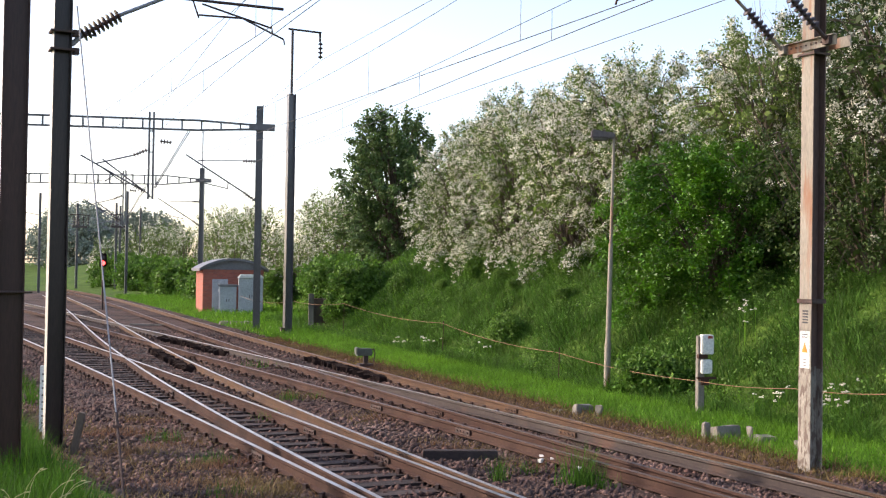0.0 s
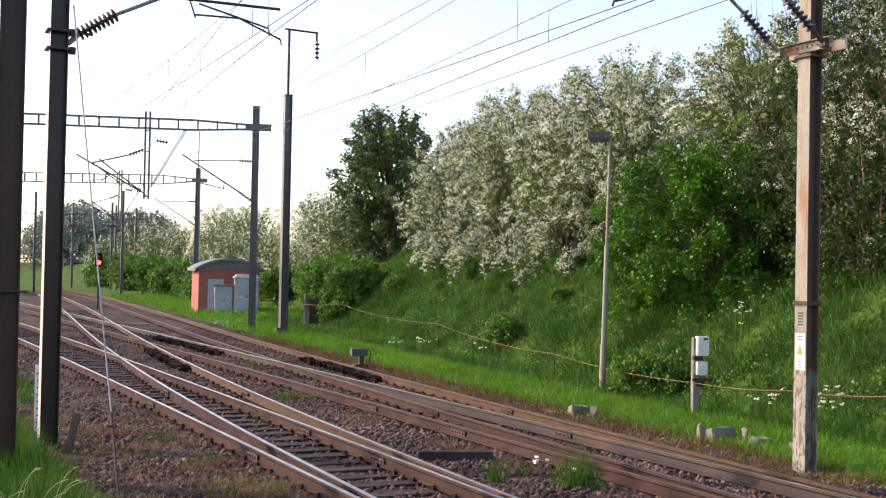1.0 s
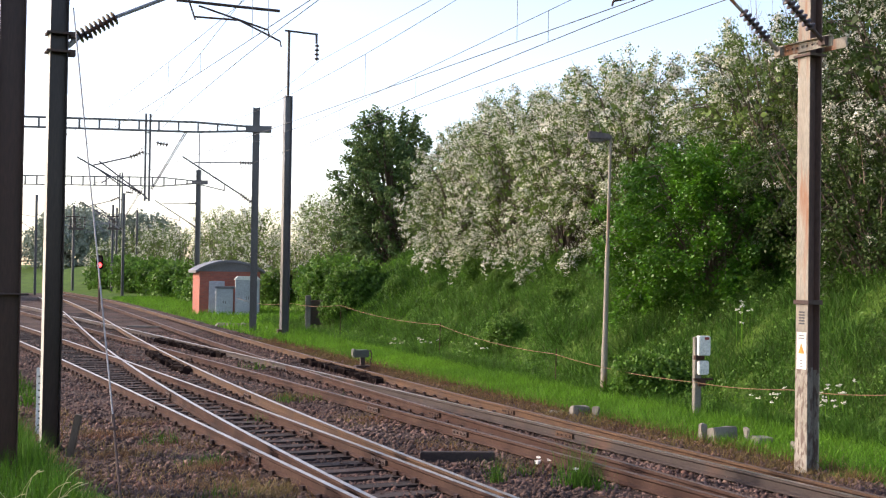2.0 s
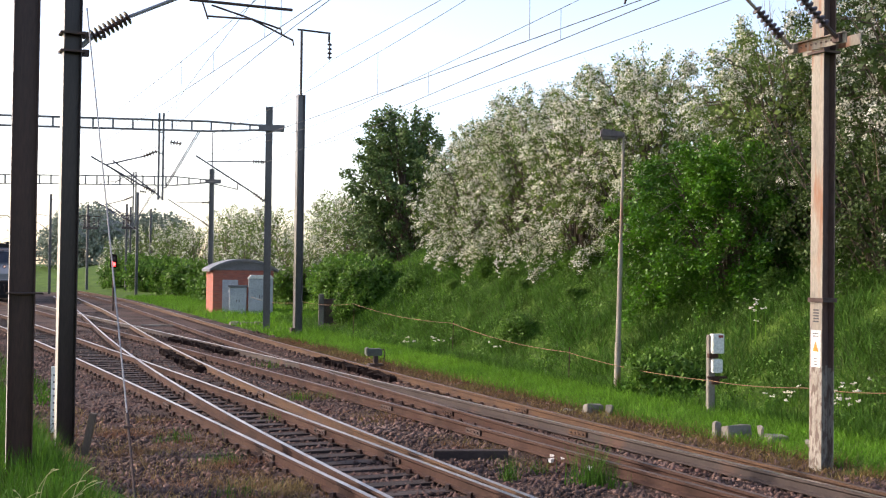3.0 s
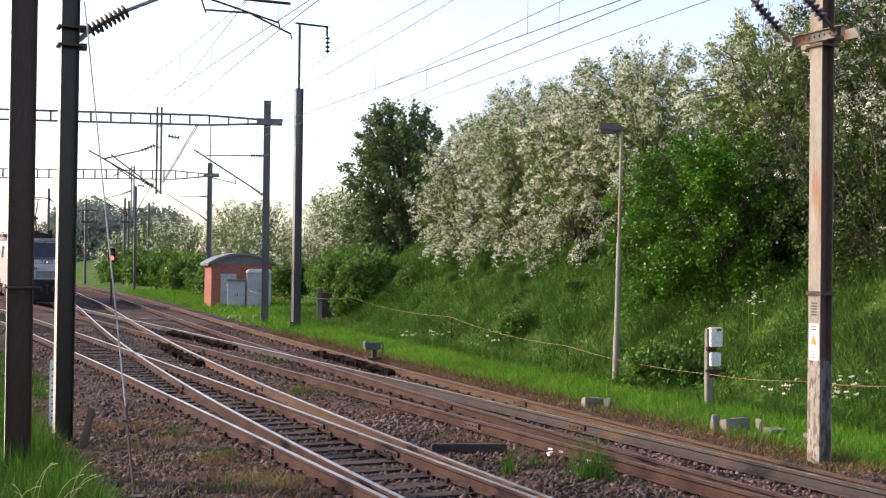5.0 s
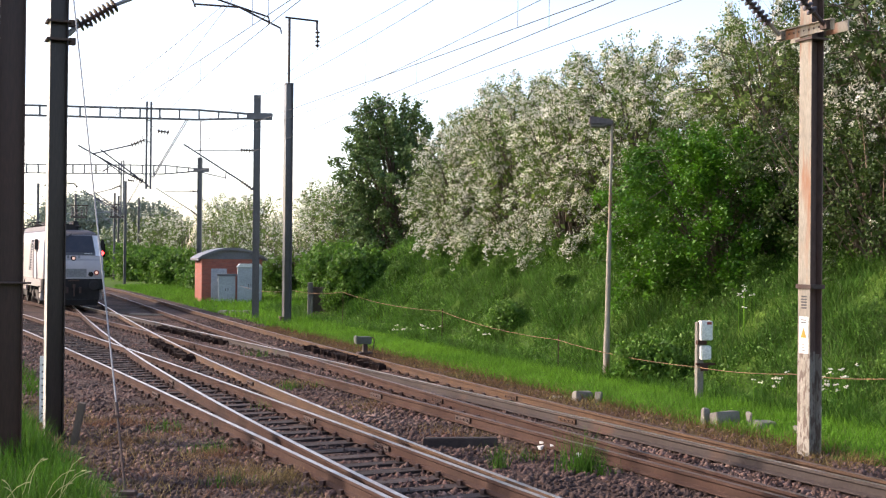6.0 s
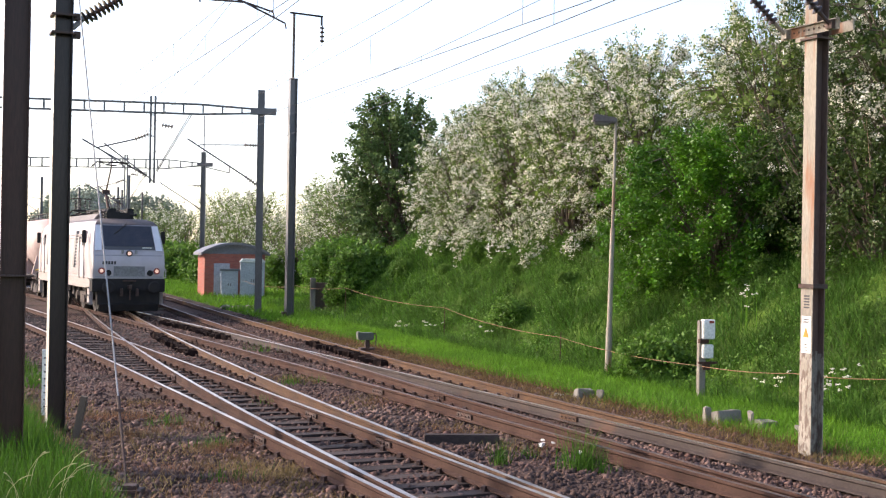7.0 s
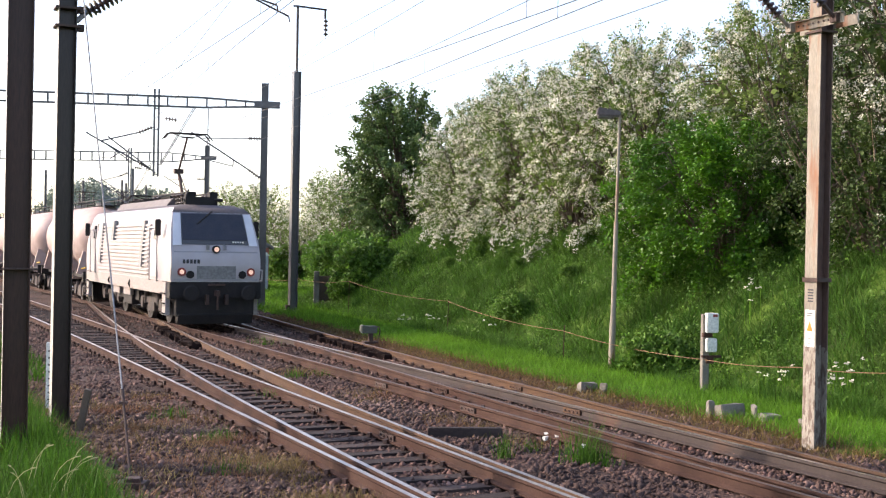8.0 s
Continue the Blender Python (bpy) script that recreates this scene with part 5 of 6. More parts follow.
# ---- things on the track bed ----
bm = bmesh.new(); box(bm, (0, 0, 0.05), (1.08, 0.16, 0.15)); o = part("timber_baulk", bm, M_SLEEPER, bevel=0.012); o.matrix_world = pose(0.29, 17.3, -0.19, 0, 0, 5); tagged(o, "dark timber baulk lying on the ballast", "timber")
bm = bmesh.new(); box(bm, (0, 0, 0.04), (2.0, 0.2, 0.07)); o = part("concrete_trough_lid", bm, M_CONC, bevel=0.01); o.matrix_world = pose(-13.0, 53.5, -0.17, 0, 0, -5); tagged(o, "pale concrete trough lid lying between tracks", "concrete lid")
for name, side, y0, y1 in (("train", 1, 36.2, 43.4), ("link", 1, 30.4, 36.8), ("far", 1, 28.6, 34.6)):
    t = thing("greased_rail_covers", Matrix(), "row of black grease-caked covers along the rail", "rail covers", "black covers along the rails")
    for k, y in enumerate(along(name, y0, y1, 0.1)):
        x, yy = side_of(name, y, side * GAUGE / 2 - 0.2 + random.uniform(-0.08, 0.1))
        bm = bmesh.new(); vs = box(bm, (x, yy, -0.13), (0.26 * random.uniform(0.6, 1.2), 0.07, 0.15 * random.uniform(0.7, 1.25)), Euler((random.uniform(-0.3, 0.3), random.uniform(-0.3, 0.3), random.uniform(-0.7, 0.7))).to_matrix())
        for v in vs: v.co += Vector((random.uniform(-1, 1), random.uniform(-1, 1), random.uniform(-1, 1))) * 0.018
        part("cover", bm, M_BLACK, t)
for x, y in ((1.48, 17.25), (1.42, 16.9), (1.62, 17.0), (1.78, 16.8), (2.3, 16.7), (1.9, 16.3)):
    bm = bmesh.new(); vs = box(bm, (0, 0, 0.03), (0.07, 0.05, 0.05)); [setattr(v, "co", v.co * random.uniform(0.7, 1.3)) for v in vs]; o = part("litter_scrap", bm, M_WHITE); o.matrix_world = pose(x, y, -0.17, 0, 0, x * 90); tagged(o, "scrap of white litter on the ballast", "litter", "litter on the ballast")

# fishplates and insulated joints on the rails
for name, side, y, mt in (("near", 1, 16.2, M_IRON), ("near", -1, 17.0, M_IRON), ("link", 1, 24.4, M_IRON), ("link", -1, 25.0, M_IRON), ("train", -1, 23.0, M_IRON), ("train", -1, 19.8, M_IRON), ("far", -1, 22.3, M_RUST), ("far", 1, 22.3, M_RUST_LIGHT), ("train", 1, 19.1, M_RUST_LIGHT), ("near", 1, 18.9, M_IRON), ("near", -1, 22.8, M_IRON), ("train", -1, 35.0, M_RUST)):
    x, yy = side_of(name, y, side * GAUGE / 2)
    r = -math.degrees(math.atan(track_x(name, y)[1]))
    t = thing("rail_joint", pose(x, yy, 0, 0, 0, r), "bolted iron fishplate joint on the rail", "rail joint", "rail joints")
    for s in (-1, 1):
        bm = bmesh.new(); box(bm, (s * 0.03, 0, -0.09), (0.03, 0.5, 0.085)); f = part("fishplate", bm, mt, t)
        bm = bmesh.new(); [rod(bm, (s * 0.045, -0.18 + 0.12 * k, -0.09), (s * 0.065, -0.18 + 0.12 * k, -0.09), 0.016, seg=6) for k in range(4)]; part("bolts", bm, M_IRON, f, kind="stuff")

# ---- overhead wires ----
def wire(name, pts, r, label, mt=None):
    bm = bmesh.new(); chain(bm, pts, r, 4)
    return tagged(part(name, bm, mt or M_WIRE), label, "wire", "overhead wires")


CONTACT = 6.2
for name, m0, yc, amp, o16, lead in (("far", 0.48, 24, 0.3, -0.63, 0.06), ("train", 0.62, 35, 0.95, -0.44, 0.036), ("link", 0.62, 36, 0.65, -0.55, 0.034), ("near", 0.64, 30, 0.25, -0.37, 0.037)):
    con, mes = [], []
    for y in np.arange(4, 118, 1.5):
        off = min(max(o16 + lead * (y - 16), -0.75), 0.45) if y < 51 else 0.2 * math.sin(y / 9)
        x, yy = side_of(name, y, off)
        k = ((y - yc) / 19) if y < 51 else ((y - 68) / 17)
        con.append((x, yy, CONTACT)); mes.append((x, yy, CONTACT + m0 + amp * min(k * k, 1.6)))
    wire("contact_wire", con, 0.008, "dark copper contact wire above the track")
    wire("catenary_wire", mes, 0.0068, "thin carrier wire sagging above the contact wire")
    for k in range(2, len(con) - 8, 4):
        wire("dropper", [con[k], mes[k]], 0.005, "thin vertical dropper between the overhead wires")
wire("feeder_cable", [(-5.86, 47.00, 7.18), (10.95, 4.00, 7.16)], 0.008, "dark feeder cable strung beside the tracks")
wire("feeder_cable", [(-5.02, 48.0, 10.95), (4.56, 5.00, 6.30)], 0.009, "dark feeder cable hanging from the tall mast")
wire("feeder_cable", [(-7.9, 51.4, 9.5), (-5.02, 48.0, 10.95)], 0.009, "dark feeder cable running to the gantry post")
wire("feeder_cable", [(-8.0, 51.4, 8.9), (-17.3, 84.5, 8.9)], 0.011, "dark feeder cable running between gantries")

# ---- sleepers ----
SL = random.Random(3)
build_sleepers(tr_near, "near", 8.5, 58, 0.012, 2.0, 0.2, SL)
build_sleepers(tr_far, "far", 9.0, 100, 0.0, 2.4, 0.0, SL, 0.035)
build_sleepers(tr_train, "train", 27.0, 96, 0.004, 2.4, 0.0, SL, 0.03)
build_sleepers(tr_link, "link", 24.5, 70, 0.008, 2.3, 0.0, SL, 0.02)

# ---- the train: local x forward, z up, the cab's face at x = 0 ----
LOCO_L = 14.0


def buffer_pair(parent, x, sgn, mt):
    for s in (-1, 1):
        bm = bmesh.new(); rod(bm, (x, s * 0.875, 1.06), (x + sgn * 0.42, s * 0.875, 1.06), 0.1, seg=12); lathe(bm, (x + sgn * 0.42, s * 0.875, 1.06), (x + sgn * 0.5, s * 0.875, 1.06), [(0, 0.12), (0.3, 0.24), (0.7, 0.25), (1, 0.2)], 16); part("buffer", bm, mt, parent)


def wheelset(parent, x, r):
    bm = bmesh.new()
    for s in (-1, 1):
        lathe(bm, (0, s * 0.69, 0), (0, s * 0.83, 0), [(0, r + 0.025), (0.2, r + 0.02), (0.25, r), (1, r - 0.008)], 24)
        for k in range(3):
            box(bm, (0, s * 0.835, 0), (r * 1.3, 0.02, 0.05), Euler((0, k * math.pi / 3, 0)).to_matrix())
    rod(bm, (0, -0.95, 0), (0, 0.95, 0), 0.08, seg=10)
    w = part("wheelset", bm, M_UNDER, parent)
    w.location = (x, 0, r)
    WHEELS.append((w, x, r))


def bogie(parent, x, half, r, mt):
    bm = bmesh.new()
    for s in (-1, 1):
        box(bm, (x, s * 1.02, r + 0.12), (half * 2 + 0.9, 0.1, 0.2)); box(bm, (x, s * 1.04, r - 0.08), (0.9, 0.12, 0.3))
        for d in (-1, 1):
            box(bm, (x + d * half, s * 1.05, r), (0.34, 0.14, 0.34)); rod(bm, (x + d * (half - 0.4), s * 1.05, r - 0.02), (x + d * (half - 0.4), s * 1.05, r + 0.36), 0.09, seg=10); rod(bm, (x + d * (half + 0.35), s * 1.05, r - 0.05), (x + d * (half + 0.35), s * 1.05, r + 0.3), 0.07, seg=8)
    box(bm, (x, 0, r + 0.2), (0.7, 2.0, 0.25))
    part("bogie", bm, mt, parent, bevel=0.01)
    wheelset(parent, x - half, r); wheelset(parent, x + half, r)


WHEELS = []


def build_loco():
    t = thing("locomotive", Matrix(), "silver-white electric locomotive with a dark windscreen and lit lamps", "locomotive")
    zs = [1.38, 1.75, 2.1, 2.47, 3.05, 3.47, 3.62, 3.72]
    ws = [1.4, 1.42, 1.42, 1.41, 1.34, 1.26, 1.14, 0.84]
    xo = [-0.02, 0.03, 0.0, -0.12, -0.42, -0.64, -0.82, -1.05]
    L = LOCO_L
    st = [(0.0, 0.965, 1), (-0.14, 0.99, 1), (-0.6, 1.0, 1), (-2.6, 1.0, 0), (-L + 2.6, 1.0, 0), (-L + 0.6, 1.0, -1), (-L + 0.14, 0.99, -1), (-L, 0.965, -1)]
    bm = bmesh.new()
    rings = []
    for x, k, end in st:
        left = [bm.verts.new((x + xo[i] * end, ws[i] * k, zs[i])) for i in range(8)]
        right = [bm.verts.new((x + xo[i] * end, -ws[i] * k, zs[i])) for i in range(8)]
        rings.append((left, right))
    for a, b in zip(rings[:-1], rings[1:]):
        for s in (0, 1):
            for i in range(7):
                f = bm.faces.new((a[s][i], a[s][i + 1], b[s][i + 1], b[s][i])); f.material_index = 1 if i >= 6 else 0
        bm.faces.new((a[0][7], a[1][7], b[1][7], b[0][7])).material_index = 1
        bm.faces.new((a[0][0], a[1][0], b[1][0], b[0][0]))
    for r in (rings[0], rings[-1]):
        for i in range(7):
            bm.faces.new((r[0][i], r[1][i], r[1][i + 1], r[0][i + 1])).material_index = 1 if i >= 5 else 0
    body = part("body", bm, [M_LOCO, M_LOCO_ROOF], t, smooth=True)

    def slab_on(z0, z1, w0, w1, out, thick, front=True):
        """A thin slab lying on the cab's sloping face."""
        bm = bmesh.new()
        e = 1 if front else -1
        base = 0 if front else -L
        vs = []
        for dx in (out, out - thick):
            for z, w in ((z0, w0), (z1, w1)):
                x = float(np.interp(z, zs, xo))
                for s in (-1, 1):
                    vs.append(bm.verts.new((base + e * (x + dx), s * w, z)))
        for q in ((0, 1, 3, 2), (4, 5, 7, 6), (0, 1, 5, 4), (2, 3, 7, 6), (0, 2, 6, 4), (1, 3, 7, 5)):
            bm.faces.new([vs[i] for i in q])
        return bm
    for fr in (True, False):
        ws_ = part("windscreen", slab_on(2.64, 3.43, 1.0, 0.93, 0.035, 0.06, fr), M_GLASS_DARK, t, "dark tinted windscreen")
        part("screen_surround", slab_on(2.5, 3.46, 1.03, 0.96, 0.018, 0.05, fr), M_LOCO_DARK, t, "dark grey windscreen surround")
        for sy in (-1, 1):
            bm = bmesh.new(); e, x0 = (1, 0) if fr else (-1, -L)
            vs = [bm.verts.new((x0 + e * (float(np.interp(z, zs, xo)) + dx), sy * w, z)) for dx in (0.03, -0.04) for z, w in ((2.47, 1.045), (2.47, 1.3), (3.44, 1.2), (3.44, 0.975))]
            for q in ((0, 1, 2, 3), (4, 5, 6, 7), (0, 1, 5, 4), (1, 2, 6, 5), (2, 3, 7, 6), (3, 0, 4, 7)):
                bm.faces.new([vs[i] for i in q])
            part("cab_pillar", bm, M_LOCO_WHITE, t, "glossy white windscreen pillar")
        part("nose_skin", slab_on(1.42, 2.3, 1.29, 1.29, 0.011, 0.03, fr), M_LOCO_SILVER, t, "silver-grey lower nose")
    bm = slab_on(1.47, 1.86, 0.6, 0.6, 0.02, 0.04); part("nose_panel", bm, M_LOCO_GREY, t, "grey panel on the nose")
    for s in (-1, 1):
        bm = bmesh.new(); rod(bm, (-0.02, s * 1.06, 1.68), (0.055, s * 1.06, 1.68), 0.125, seg=18); h = part("headlight", bm, M_LAMP_RING, t, "round lamp in a red ring")
        bm = bmesh.new(); rod(bm, (0.05, s * 1.06, 1.68), (0.064, s * 1.06, 1.68), 0.07, seg=18); part("lens", bm, M_LAMP_ON, h)
        bm = bmesh.new(); rod(bm, (-0.02, s * 0.8, 1.6), (0.055, s * 0.8, 1.6), 0.115, seg=18); part("tail_light", bm, M_UNDER, t)
        bm = bmesh.new(); box(bm, (-0.04, s * 0.26, 2.42), (0.06, 0.09, 0.14)); part("marker_light", bm, M_LOCO_GREY, t)
        bm = bmesh.new(); chain(bm, [(-0.05, s * 1.37, 1.75), (0.1, s * 1.4, 1.75), (0.1, s * 1.4, 1.42), (-0.05, s * 1.37, 1.42)], 0.017, 6); part("handrail", bm, M_LOCO, t)
    bm = bmesh.new(); rod(bm, (-0.12, 0, 2.36), (0.0, 0, 2.36), 0.12, seg=18); h = part("top_light", bm, M_UNDER, t)
    bm = bmesh.new(); rod(bm, (0.0, 0, 2.36), (0.012, 0, 2.36), 0.075, seg=18); part("lens", bm, M_LAMP_ON, h)
    bm = bmesh.new(); [box(bm, (0.02, -0.55 - 0.11 * k, 1.99), (0.02, 0.07, 0.12)) for k in range(5)]; part("fleet_mark", bm, M_PRINT, t)
    bm = bmesh.new(); [box(bm, (-0.145, 0.55 + 0.075 * k, 2.585), (0.02, 0.05, 0.05)) for k in range(5)]; part("owner_mark", bm, M_WHITE, t)
    bm = bmesh.new(); rod(bm, (-0.6, 0.0, 3.52), (-0.42, -0.5, 3.12), 0.022, seg=6); rod(bm, (-0.46, -0.36, 3.2), (-0.4, -0.62, 2.95), 0.014, seg=6); part("wiper", bm, M_UNDER, t)
    for x, sgn in ((0.02, 1), (-L - 0.02, -1)):
        bm = bmesh.new(); box(bm, (x - sgn * 0.35, 0, 1.12), (0.7, 2.8, 0.52)); part("buffer_beam", bm, M_UNDER, t, "grimy black buffer beam", bevel=0.03)
        bm = bmesh.new(); box(bm, (x - sgn * 0.3, 0, 0.62), (0.5, 2.4, 0.56)); part("valance", bm, M_UNDER, t, bevel=0.03)
        bm = bmesh.new(); box(bm, (x - sgn * 0.15, 0, 0.3), (0.3, 2.3, 0.3), Euler((0, sgn * 0.35, 0)).to_matrix()); part("plough", bm, M_UNDER, t, bevel=0.02)
    buffer_pair(t, 0.02, 1, M_UNDER); buffer_pair(t, -L, -1, M_UNDER)
    bm = bmesh.new(); box(bm, (0.12, 0, 1.05), (0.3, 0.12, 0.16)); rod(bm, (0.22, 0, 1.0), (0.2, 0, 0.55), 0.035); box(bm, (0.1, 0.3, 0.85), (0.12, 0.1, 0.3)); box(bm, (0.1, -0.3, 0.85), (0.12, 0.1, 0.3)); box(bm, (0.08, 0, 1.3), (0.1, 0.5, 0.06)); part("coupling", bm, M_IRON, t)
    for s in (-1, 1):
        bm = bmesh.new(); box(bm, (-L / 2, s * 1.4, 1.19), (L - 1.6, 0.06, 0.4)); part("sill", bm, M_SILL, t, bevel=0.01)
        for e, bx in ((1, -0.62), (-1, -L + 0.62)):
            bm = bmesh.new(); box(bm, (bx, s * 1.36, 0.86), (0.45, 0.14, 1.0)); part("step_box", bm, M_SILL, t, bevel=0.01)
            bm = bmesh.new(); [box(bm, (bx, s * 1.42, 0.42 + 0.3 * k), (0.4, 0.16, 0.03)) for k in range(3)]; part("steps", bm, M_UNDER, t)
        for k in range(13):
            bm = bmesh.new(); z = 1.55 + 0.128 * k; w = float(np.interp(z, zs, ws)); box(bm, (-L / 2, s * (w + 0.012), z), (L - 5.4, 0.1, 0.055)); part("rib", bm, M_LOCO, t)
        for e, x0 in ((1, -1.9), (-1, -L + 1.9)):
            bm = bmesh.new(); box(bm, (x0, s * 1.385, 2.35), (0.72, 0.05, 1.75), Euler((s * 0.06, 0, 0)).to_matrix()); dr = part("cab_door", bm, M_LOCO, t, bevel=0.015)
            bm = bmesh.new(); box(bm, (x0, s * 1.375, 2.9), (0.42, 0.05, 0.5), Euler((s * 0.1, 0, 0)).to_matrix()); part("door_window", bm, M_GLASS_DARK, dr)
            for d in (-0.5, 0.5):
                bm = bmesh.new(); rod(bm, (x0 + d, s * 1.48, 1.35), (x0 + d, s * 1.48, 3.0), 0.02, seg=6); rod(bm, (x0 + d, s * 1.48, 1.37), (x0 + d, s * 1.3, 1.37), 0.015, seg=6); rod(bm, (x0 + d, s * 1.48, 2.98), (x0 + d, s * 1.25, 2.98), 0.015, seg=6); part("door_handrail", bm, M_STEEL, t)
            bm = bmesh.new(); box(bm, (x0 + e * 0.85, s * 1.54, 3.0), (0.14, 0.16, 0.5)); part("mirror", bm, M_UNDER, t, bevel=0.02)
        for x0, h, zc in ((-3.6, 1.5, 2.5), (-8.3, 0.7, 2.95), (-L + 3.4, 1.5, 2.5)):
            bm = bmesh.new(); box(bm, (x0, s * 1.41, zc), (0.36, 0.12, h), Euler((s * 0.08, 0, 0)).to_matrix()); part("side_window", bm, M_LOCO_GREY, t, bevel=0.01)
        for x0 in (-5.5, -9.0):
            bm = bmesh.new(); chain(bm, [(x0, s * 1.4, 1.3), (x0 + 0.04, s * 1.48, 1.15), (x0, s * 1.4, 1.0)], 0.03, 6); part("hose", bm, M_UNDER, t)
    # roof gear
    bm = bmesh.new(); vs = box(bm, (-L / 2, 0, 3.82), (L - 6.0, 1.7, 0.3)); [setattr(v.co, "y", v.co.y * 0.75) for v in vs if v.co.z > 3.8]; part("roof_hood", bm, M_LOCO_ROOF, t, bevel=0.03)
    bm = bmesh.new(); [box(bm, (-L + 4.3 + 0.35 * k, 0, 4.02), (0.05, 1.25, 0.06)) for k in range(10)]; part("roof_grille", bm, M_UNDER, t)
    bm = bmesh.new()
    for x0 in (-2.3, -2.8, -3.3, -5.4, -6.0):
        for s in (-0.5, 0.45):
            insulator(bm, (x0, s, 3.75), (x0, s, 4.12), 3, 0.1)
    part("roof_insulators", bm, M_INSUL, t)
    bm = bmesh.new(); rod(bm, (-2.0, -0.5, 4.12), (-6.4, -0.5, 4.14), 0.03); rod(bm, (-2.3, 0.45, 4.12), (-4.2, 0.45, 4.14), 0.03); box(bm, (-2.6, -0.1, 3.86), (0.9, 0.7, 0.22)); box(bm, (-1.9, -0.35, 3.95), (0.35, 0.3, 0.4)); box(bm, (-1.5, -0.2, 3.85), (0.5, 0.9, 0.25)); box(bm, (-2.2, 0.45, 3.95), (0.3, 0.25, 0.45)); rod(bm, (-1.7, -0.45, 4.2), (-1.2, -0.75, 3.75), 0.03); box(bm, (-5.2, 0.1, 3.95), (1.4, 0.9, 0.3)); rod(bm, (-1.6, -0.7, 3.9), (-1.6, 0.6, 3.9), 0.05); part("roof_busbar", bm, M_UNDER, t)

    def panto(xb, up):
        bm = bmesh.new()
        if up:
            knee, head = Vector((xb - 0.75, 0, 4.95)), Vector((xb + 0.4, 0, 6.13))
        else:
            knee, head = Vector((xb - 1.3, 0, 4.12)), Vector((xb + 0.6, 0, 4.25))
        rod(bm, (xb, 0, 3.95), knee, 0.065, 0.05); rod(bm, knee, head - Vector((0, 0, 0.1)), 0.04, 0.03); rod(bm, (xb - 0.2, 0.25, 3.95), knee + Vector((0, 0.05, -0.08)), 0.018); rod(bm, knee + Vector((-0.1, 0, 0)), head + Vector((-0.12, 0, -0.12)), 0.015)
        for s in (-1, 1):
            rod(bm, (xb + 0.6, s * 0.4, 3.95), (xb - 0.6, s * 0.4, 3.95), 0.03)
        rod(bm, (xb + 0.6, -0.4, 3.95), (xb + 0.6, 0.4, 3.95), 0.03); rod(bm, (xb - 0.6, -0.4, 3.95), (xb - 0.6, 0.4, 3.95), 0.03)
        box(bm, knee, (0.2, 0.3, 0.16))
        pa = part("pantograph", bm, M_IRON, t, "raised dark pantograph" if up else "folded dark pantograph")
        bm = bmesh.new()
        for d in (-0.16, 0.16):
            chain(bm, [head + Vector((d, s * 0.8, zz)) for s, zz in ((-1, -0.2), (-0.78, 0), (0.78, 0), (1, -0.2))], 0.022, 6)
        for s in (-0.5, 0.5):
            rod(bm, head + Vector((-0.16, s, -0.02)), head + Vector((0.16, s, -0.02)), 0.016); rod(bm, head + Vector((0, s, -0.02)), head + Vector((0, s * 0.3, -0.12)), 0.014)
        rod(bm, head + Vector((0, -0.2, -0.12)), head + Vector((0, 0.2, -0.12)), 0.03)
        part("pan_head", bm, M_UNDER, pa)
    panto(-4.1, True); panto(-L + 4.1, False)
    bm = bmesh.new(); box(bm, (-L / 2, 0, 0.85), (3.4, 2.3, 0.55)); box(bm, (-L / 2 + 0.4, 1.1, 0.62), (1.3, 0.3, 0.4)); box(bm, (-L / 2 + 0.4, -1.1, 0.62), (1.3, 0.3, 0.4)); box(bm, (-L / 2, 0, 1.2), (L - 1.4, 2.5, 0.32)); part("underframe", bm, M_UNDER, t, bevel=0.02)
    for d, s in ((-1.2, -1), (-1.2, 1), (0.6, -1), (0.6, 1)):
        bm = bmesh.new(); box(bm, (-L / 2 + d, s * 1.27, 0.9), (1.1, 0.12, 0.32)); part("equipment_box", bm, M_SILL, t, bevel=0.01)
    bogie(t, -3.7, 1.3, 0.55, M_BOGIE); bogie(t, -L + 3.7, 1.3, 0.55, M_BOGIE)
    return t


WAGON_L = 11.6


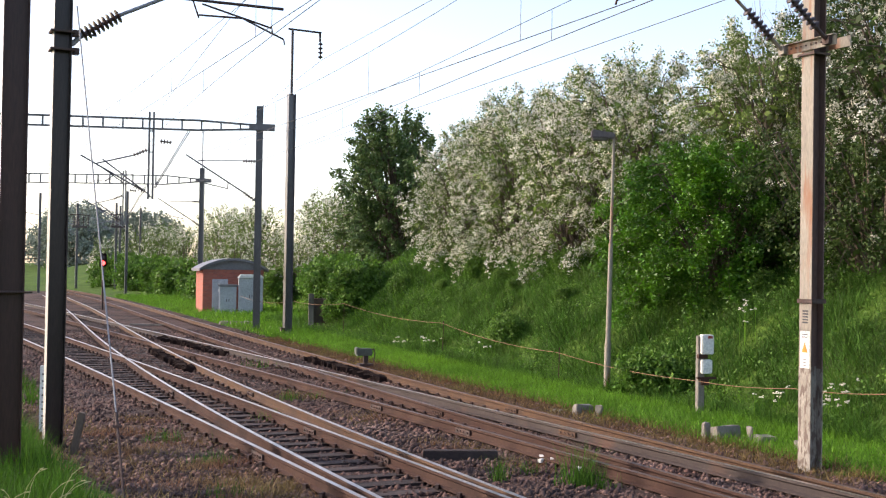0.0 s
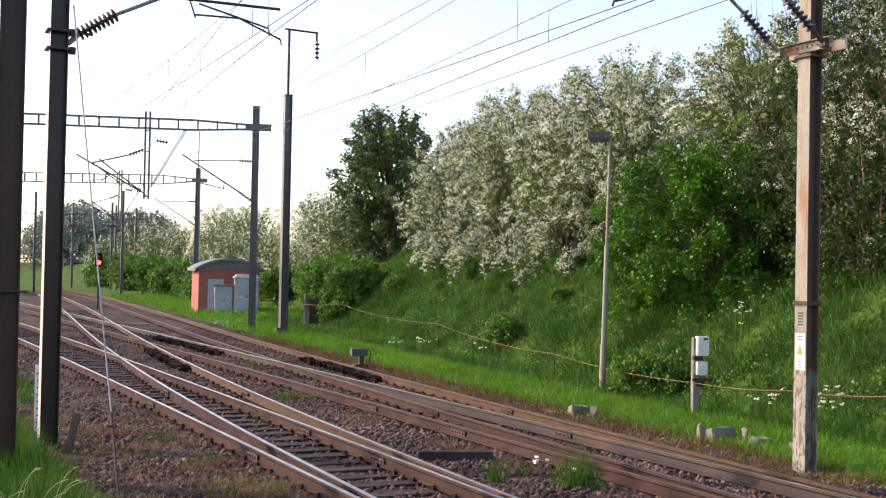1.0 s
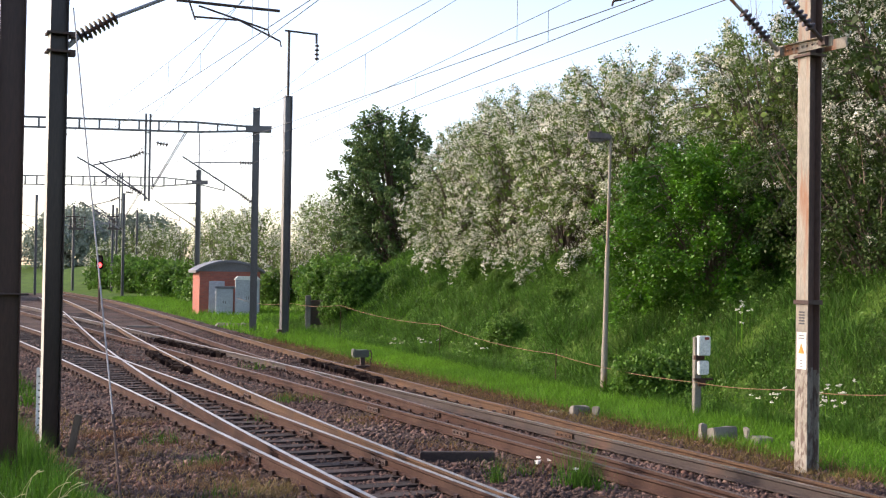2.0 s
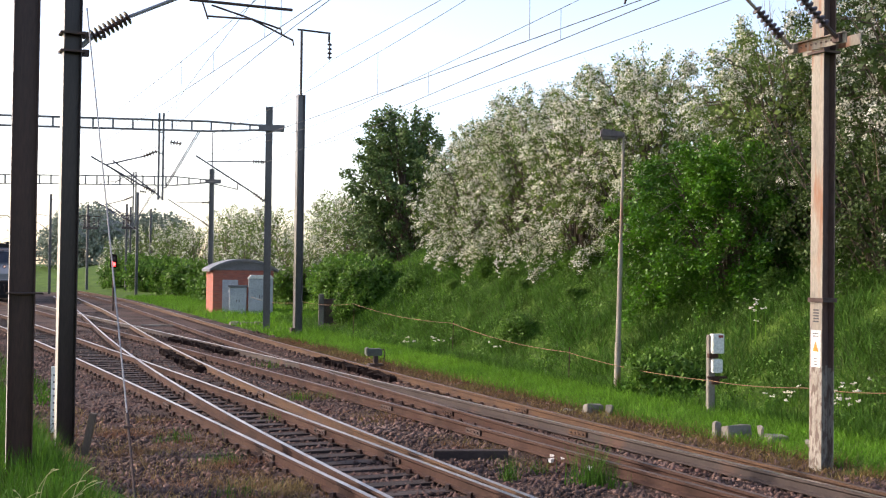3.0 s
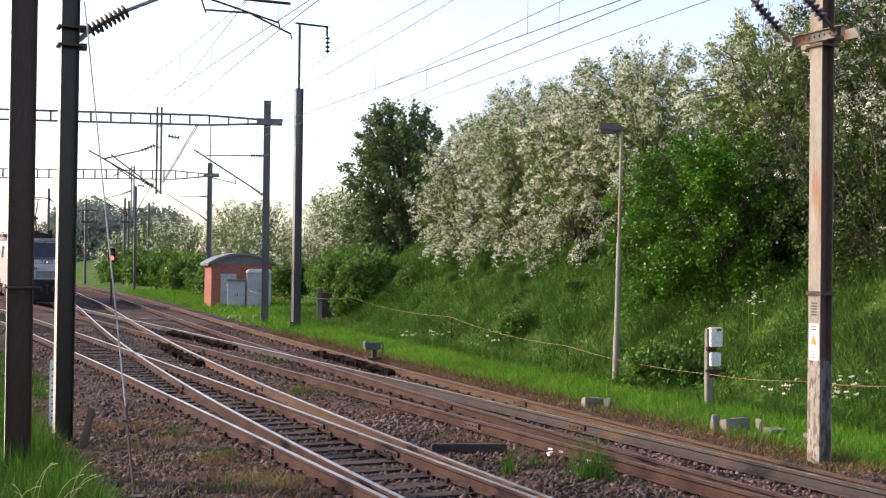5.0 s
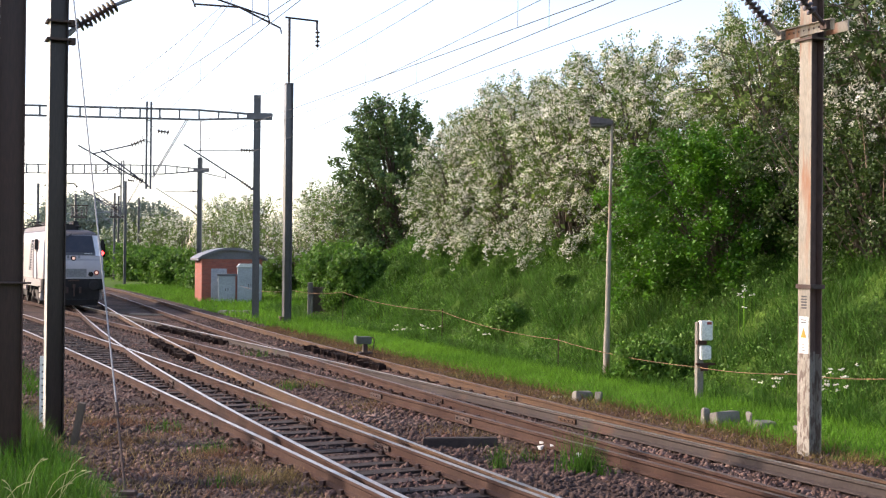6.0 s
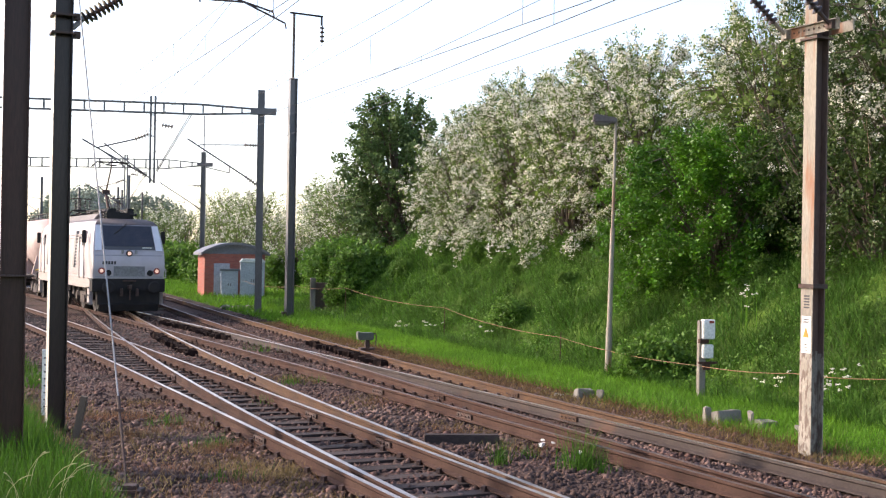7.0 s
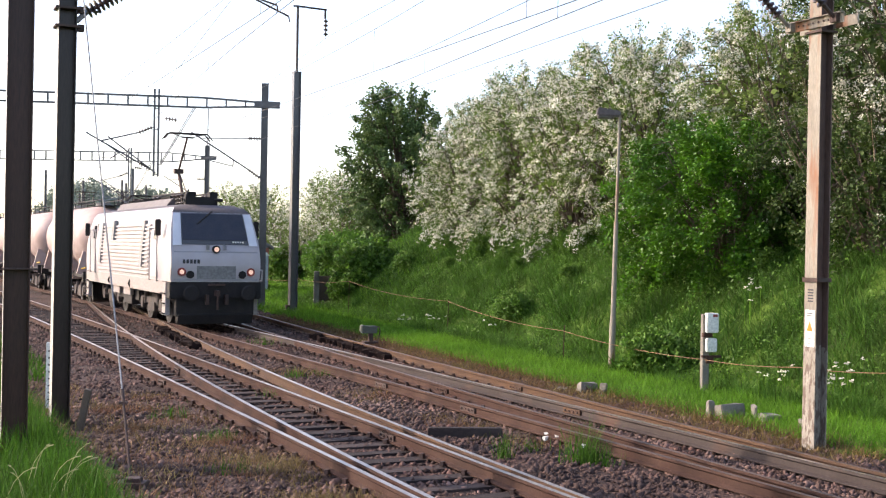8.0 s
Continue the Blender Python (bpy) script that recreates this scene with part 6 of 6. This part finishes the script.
def build_wagon():
    """Origin at the front headstock; the wagon reaches back along -x."""
    t = thing("tank_wagon", Matrix(), "dusty pinkish cement tank wagon with rounded hoppers on bogies", "wagon", "cement tank wagons of the train")
    L = WAGON_L
    bm = bmesh.new()
    lathe(bm, (-0.55, 0, 2.72), (-L + 0.55, 0, 2.72), [(0, 0.35), (0.015, 0.8), (0.045, 1.12), (0.09, 1.3), (0.16, 1.36), (0.84, 1.36), (0.91, 1.3), (0.955, 1.12), (0.985, 0.8), (1, 0.35)], 32)
    part("tank", bm, M_TANK, t, smooth=True)
    for x in (-L * 0.26, -L * 0.74):
        bm = bmesh.new(); lathe(bm, (x, 0, 2.5), (x, 0, 0.75), [(0, 1.33), (0.2, 1.3), (0.5, 0.95), (0.85, 0.4), (1, 0.3)], 28); part("hopper", bm, M_TANK, t, smooth=True)
        bm = bmesh.new(); rod(bm, (x, -0.9, 0.72), (x, 0.9, 0.72), 0.07); rod(bm, (x, 0, 0.5), (x, 0, 0.8), 0.12); part("discharge_pipe", bm, M_UNDER, t)
        bm = bmesh.new(); rod(bm, (x, 0, 4.0), (x, 0, 4.22), 0.28, seg=16); part("hatch", bm, M_SILL, t)
    for s in (-1, 1):
        bm = bmesh.new(); box(bm, (-L / 2, s * 0.95, 1.12), (L, 0.1, 0.22)); part("solebar", bm, M_UNDER, t, bevel=0.01)
        for k in range(4):
            bm = bmesh.new(); box(bm, (-1.2 - k * (L - 2.4) / 3, s * 1.0, 1.6), (0.14, 0.5, 0.95), Euler((s * 0.25, 0, 0)).to_matrix()); part("saddle", bm, M_TANK, t)
        bm = bmesh.new(); rod(bm, (-1.0, s * 0.42, 4.3), (-L + 1.0, s * 0.42, 4.3), 0.025, seg=6); [rod(bm, (-1.0 - k * (L - 2) / 6, s * 0.42, 4.02), (-1.0 - k * (L - 2) / 6, s * 0.42, 4.3), 0.02, seg=6) for k in range(7)]; part("walkway_rail", bm, M_UNDER, t)
        bm = bmesh.new(); rod(bm, (-0.3, s * 1.15, 1.45), (-1.6, s * 1.2, 1.35), 0.03, seg=6); part("brake_handrail", bm, M_YELLOW, t, "yellow handrail")
        bm = bmesh.new(); box(bm, (-2.2, s * 1.05, 1.55), (0.5, 0.03, 0.5)); part("data_panel", bm, M_WHITE, t)
    bm = bmesh.new(); box(bm, (-L / 2, 0, 4.06), (L - 2, 0.7, 0.04)); part("walkway", bm, M_UNDER, t)
    for x in (-0.1, -L + 0.1):
        bm = bmesh.new(); box(bm, (x, 0, 1.1), (0.2, 2.6, 0.4)); part("end_beam", bm, M_UNDER, t, bevel=0.02)
        bm = bmesh.new()
        for s in (-0.2, 0.2):
            rod(bm, (x, s + 0.6, 1.2), (x, s + 0.6, 4.0), 0.022, seg=6)
        [rod(bm, (x, 0.4, 1.5 + 0.3 * k), (x, 0.8, 1.5 + 0.3 * k), 0.015, seg=6) for k in range(8)]
        part("ladder", bm, M_UNDER, t)
    buffer_pair(t, 0.0, 1, M_UNDER); buffer_pair(t, -L, -1, M_UNDER)
    bogie(t, -2.0, 0.9, 0.46, M_BOGIE); bogie(t, -L + 2.0, 0.9, 0.46, M_BOGIE)
    return t


loco = build_loco()
wagon = build_wagon()
wagons = [wagon]
for k in range(4):
    w = copy_thing(wagon, Matrix())
    wagons.append(w)
    WHEELS += [(c, c.location.x, c.location.z) for c in w.children if c.name.startswith("wheelset")]

# where the cab's face stands on its track: seconds, y
FRONT = ((0, 108.3), (0.5, 104.4), (1, 100.5), (1.5, 96.6), (2, 92.6), (2.5, 88.6), (3, 84.5), (3.5, 80.35), (4, 76.1), (4.5, 71.6), (5, 66.7), (5.5, 61.65), (6, 56.55), (6.5, 51.45), (7, 46.3), (7.5, 41.12), (8, 35.86))


def train_pose(y, back):
    """The pose of a vehicle whose front is `back` metres behind the cab's face."""
    for _ in range(40):
        y += back / 40 / math.hypot(1, track_x("train", y)[1])
    x, s = track_x("train", y)
    return pose(x, y, 0.004, 0, 0, math.degrees(math.atan2(-1, -s)))


def motions():
    backs = [0.0] + [LOCO_L + 1.0 + k * (WAGON_L + 1.05) for k in range(5)]
    for vehicle, back in zip([loco] + wagons, backs):
        walk(vehicle, [(t, train_pose(y, back)) for t, y in FRONT])
    ts, ys = zip(*FRONT)
    steps = [round(0.1 * k, 1) for k in range(81)]
    for w, x, r in WHEELS:
        rows = []
        for t in steps:
            run = (108.3 - float(np.interp(t, ts, ys))) * 1.119
            rows.append((t, pose(x, 0, r, 0, math.degrees(run / r), 0)))
        walk(w, rows)


motions()
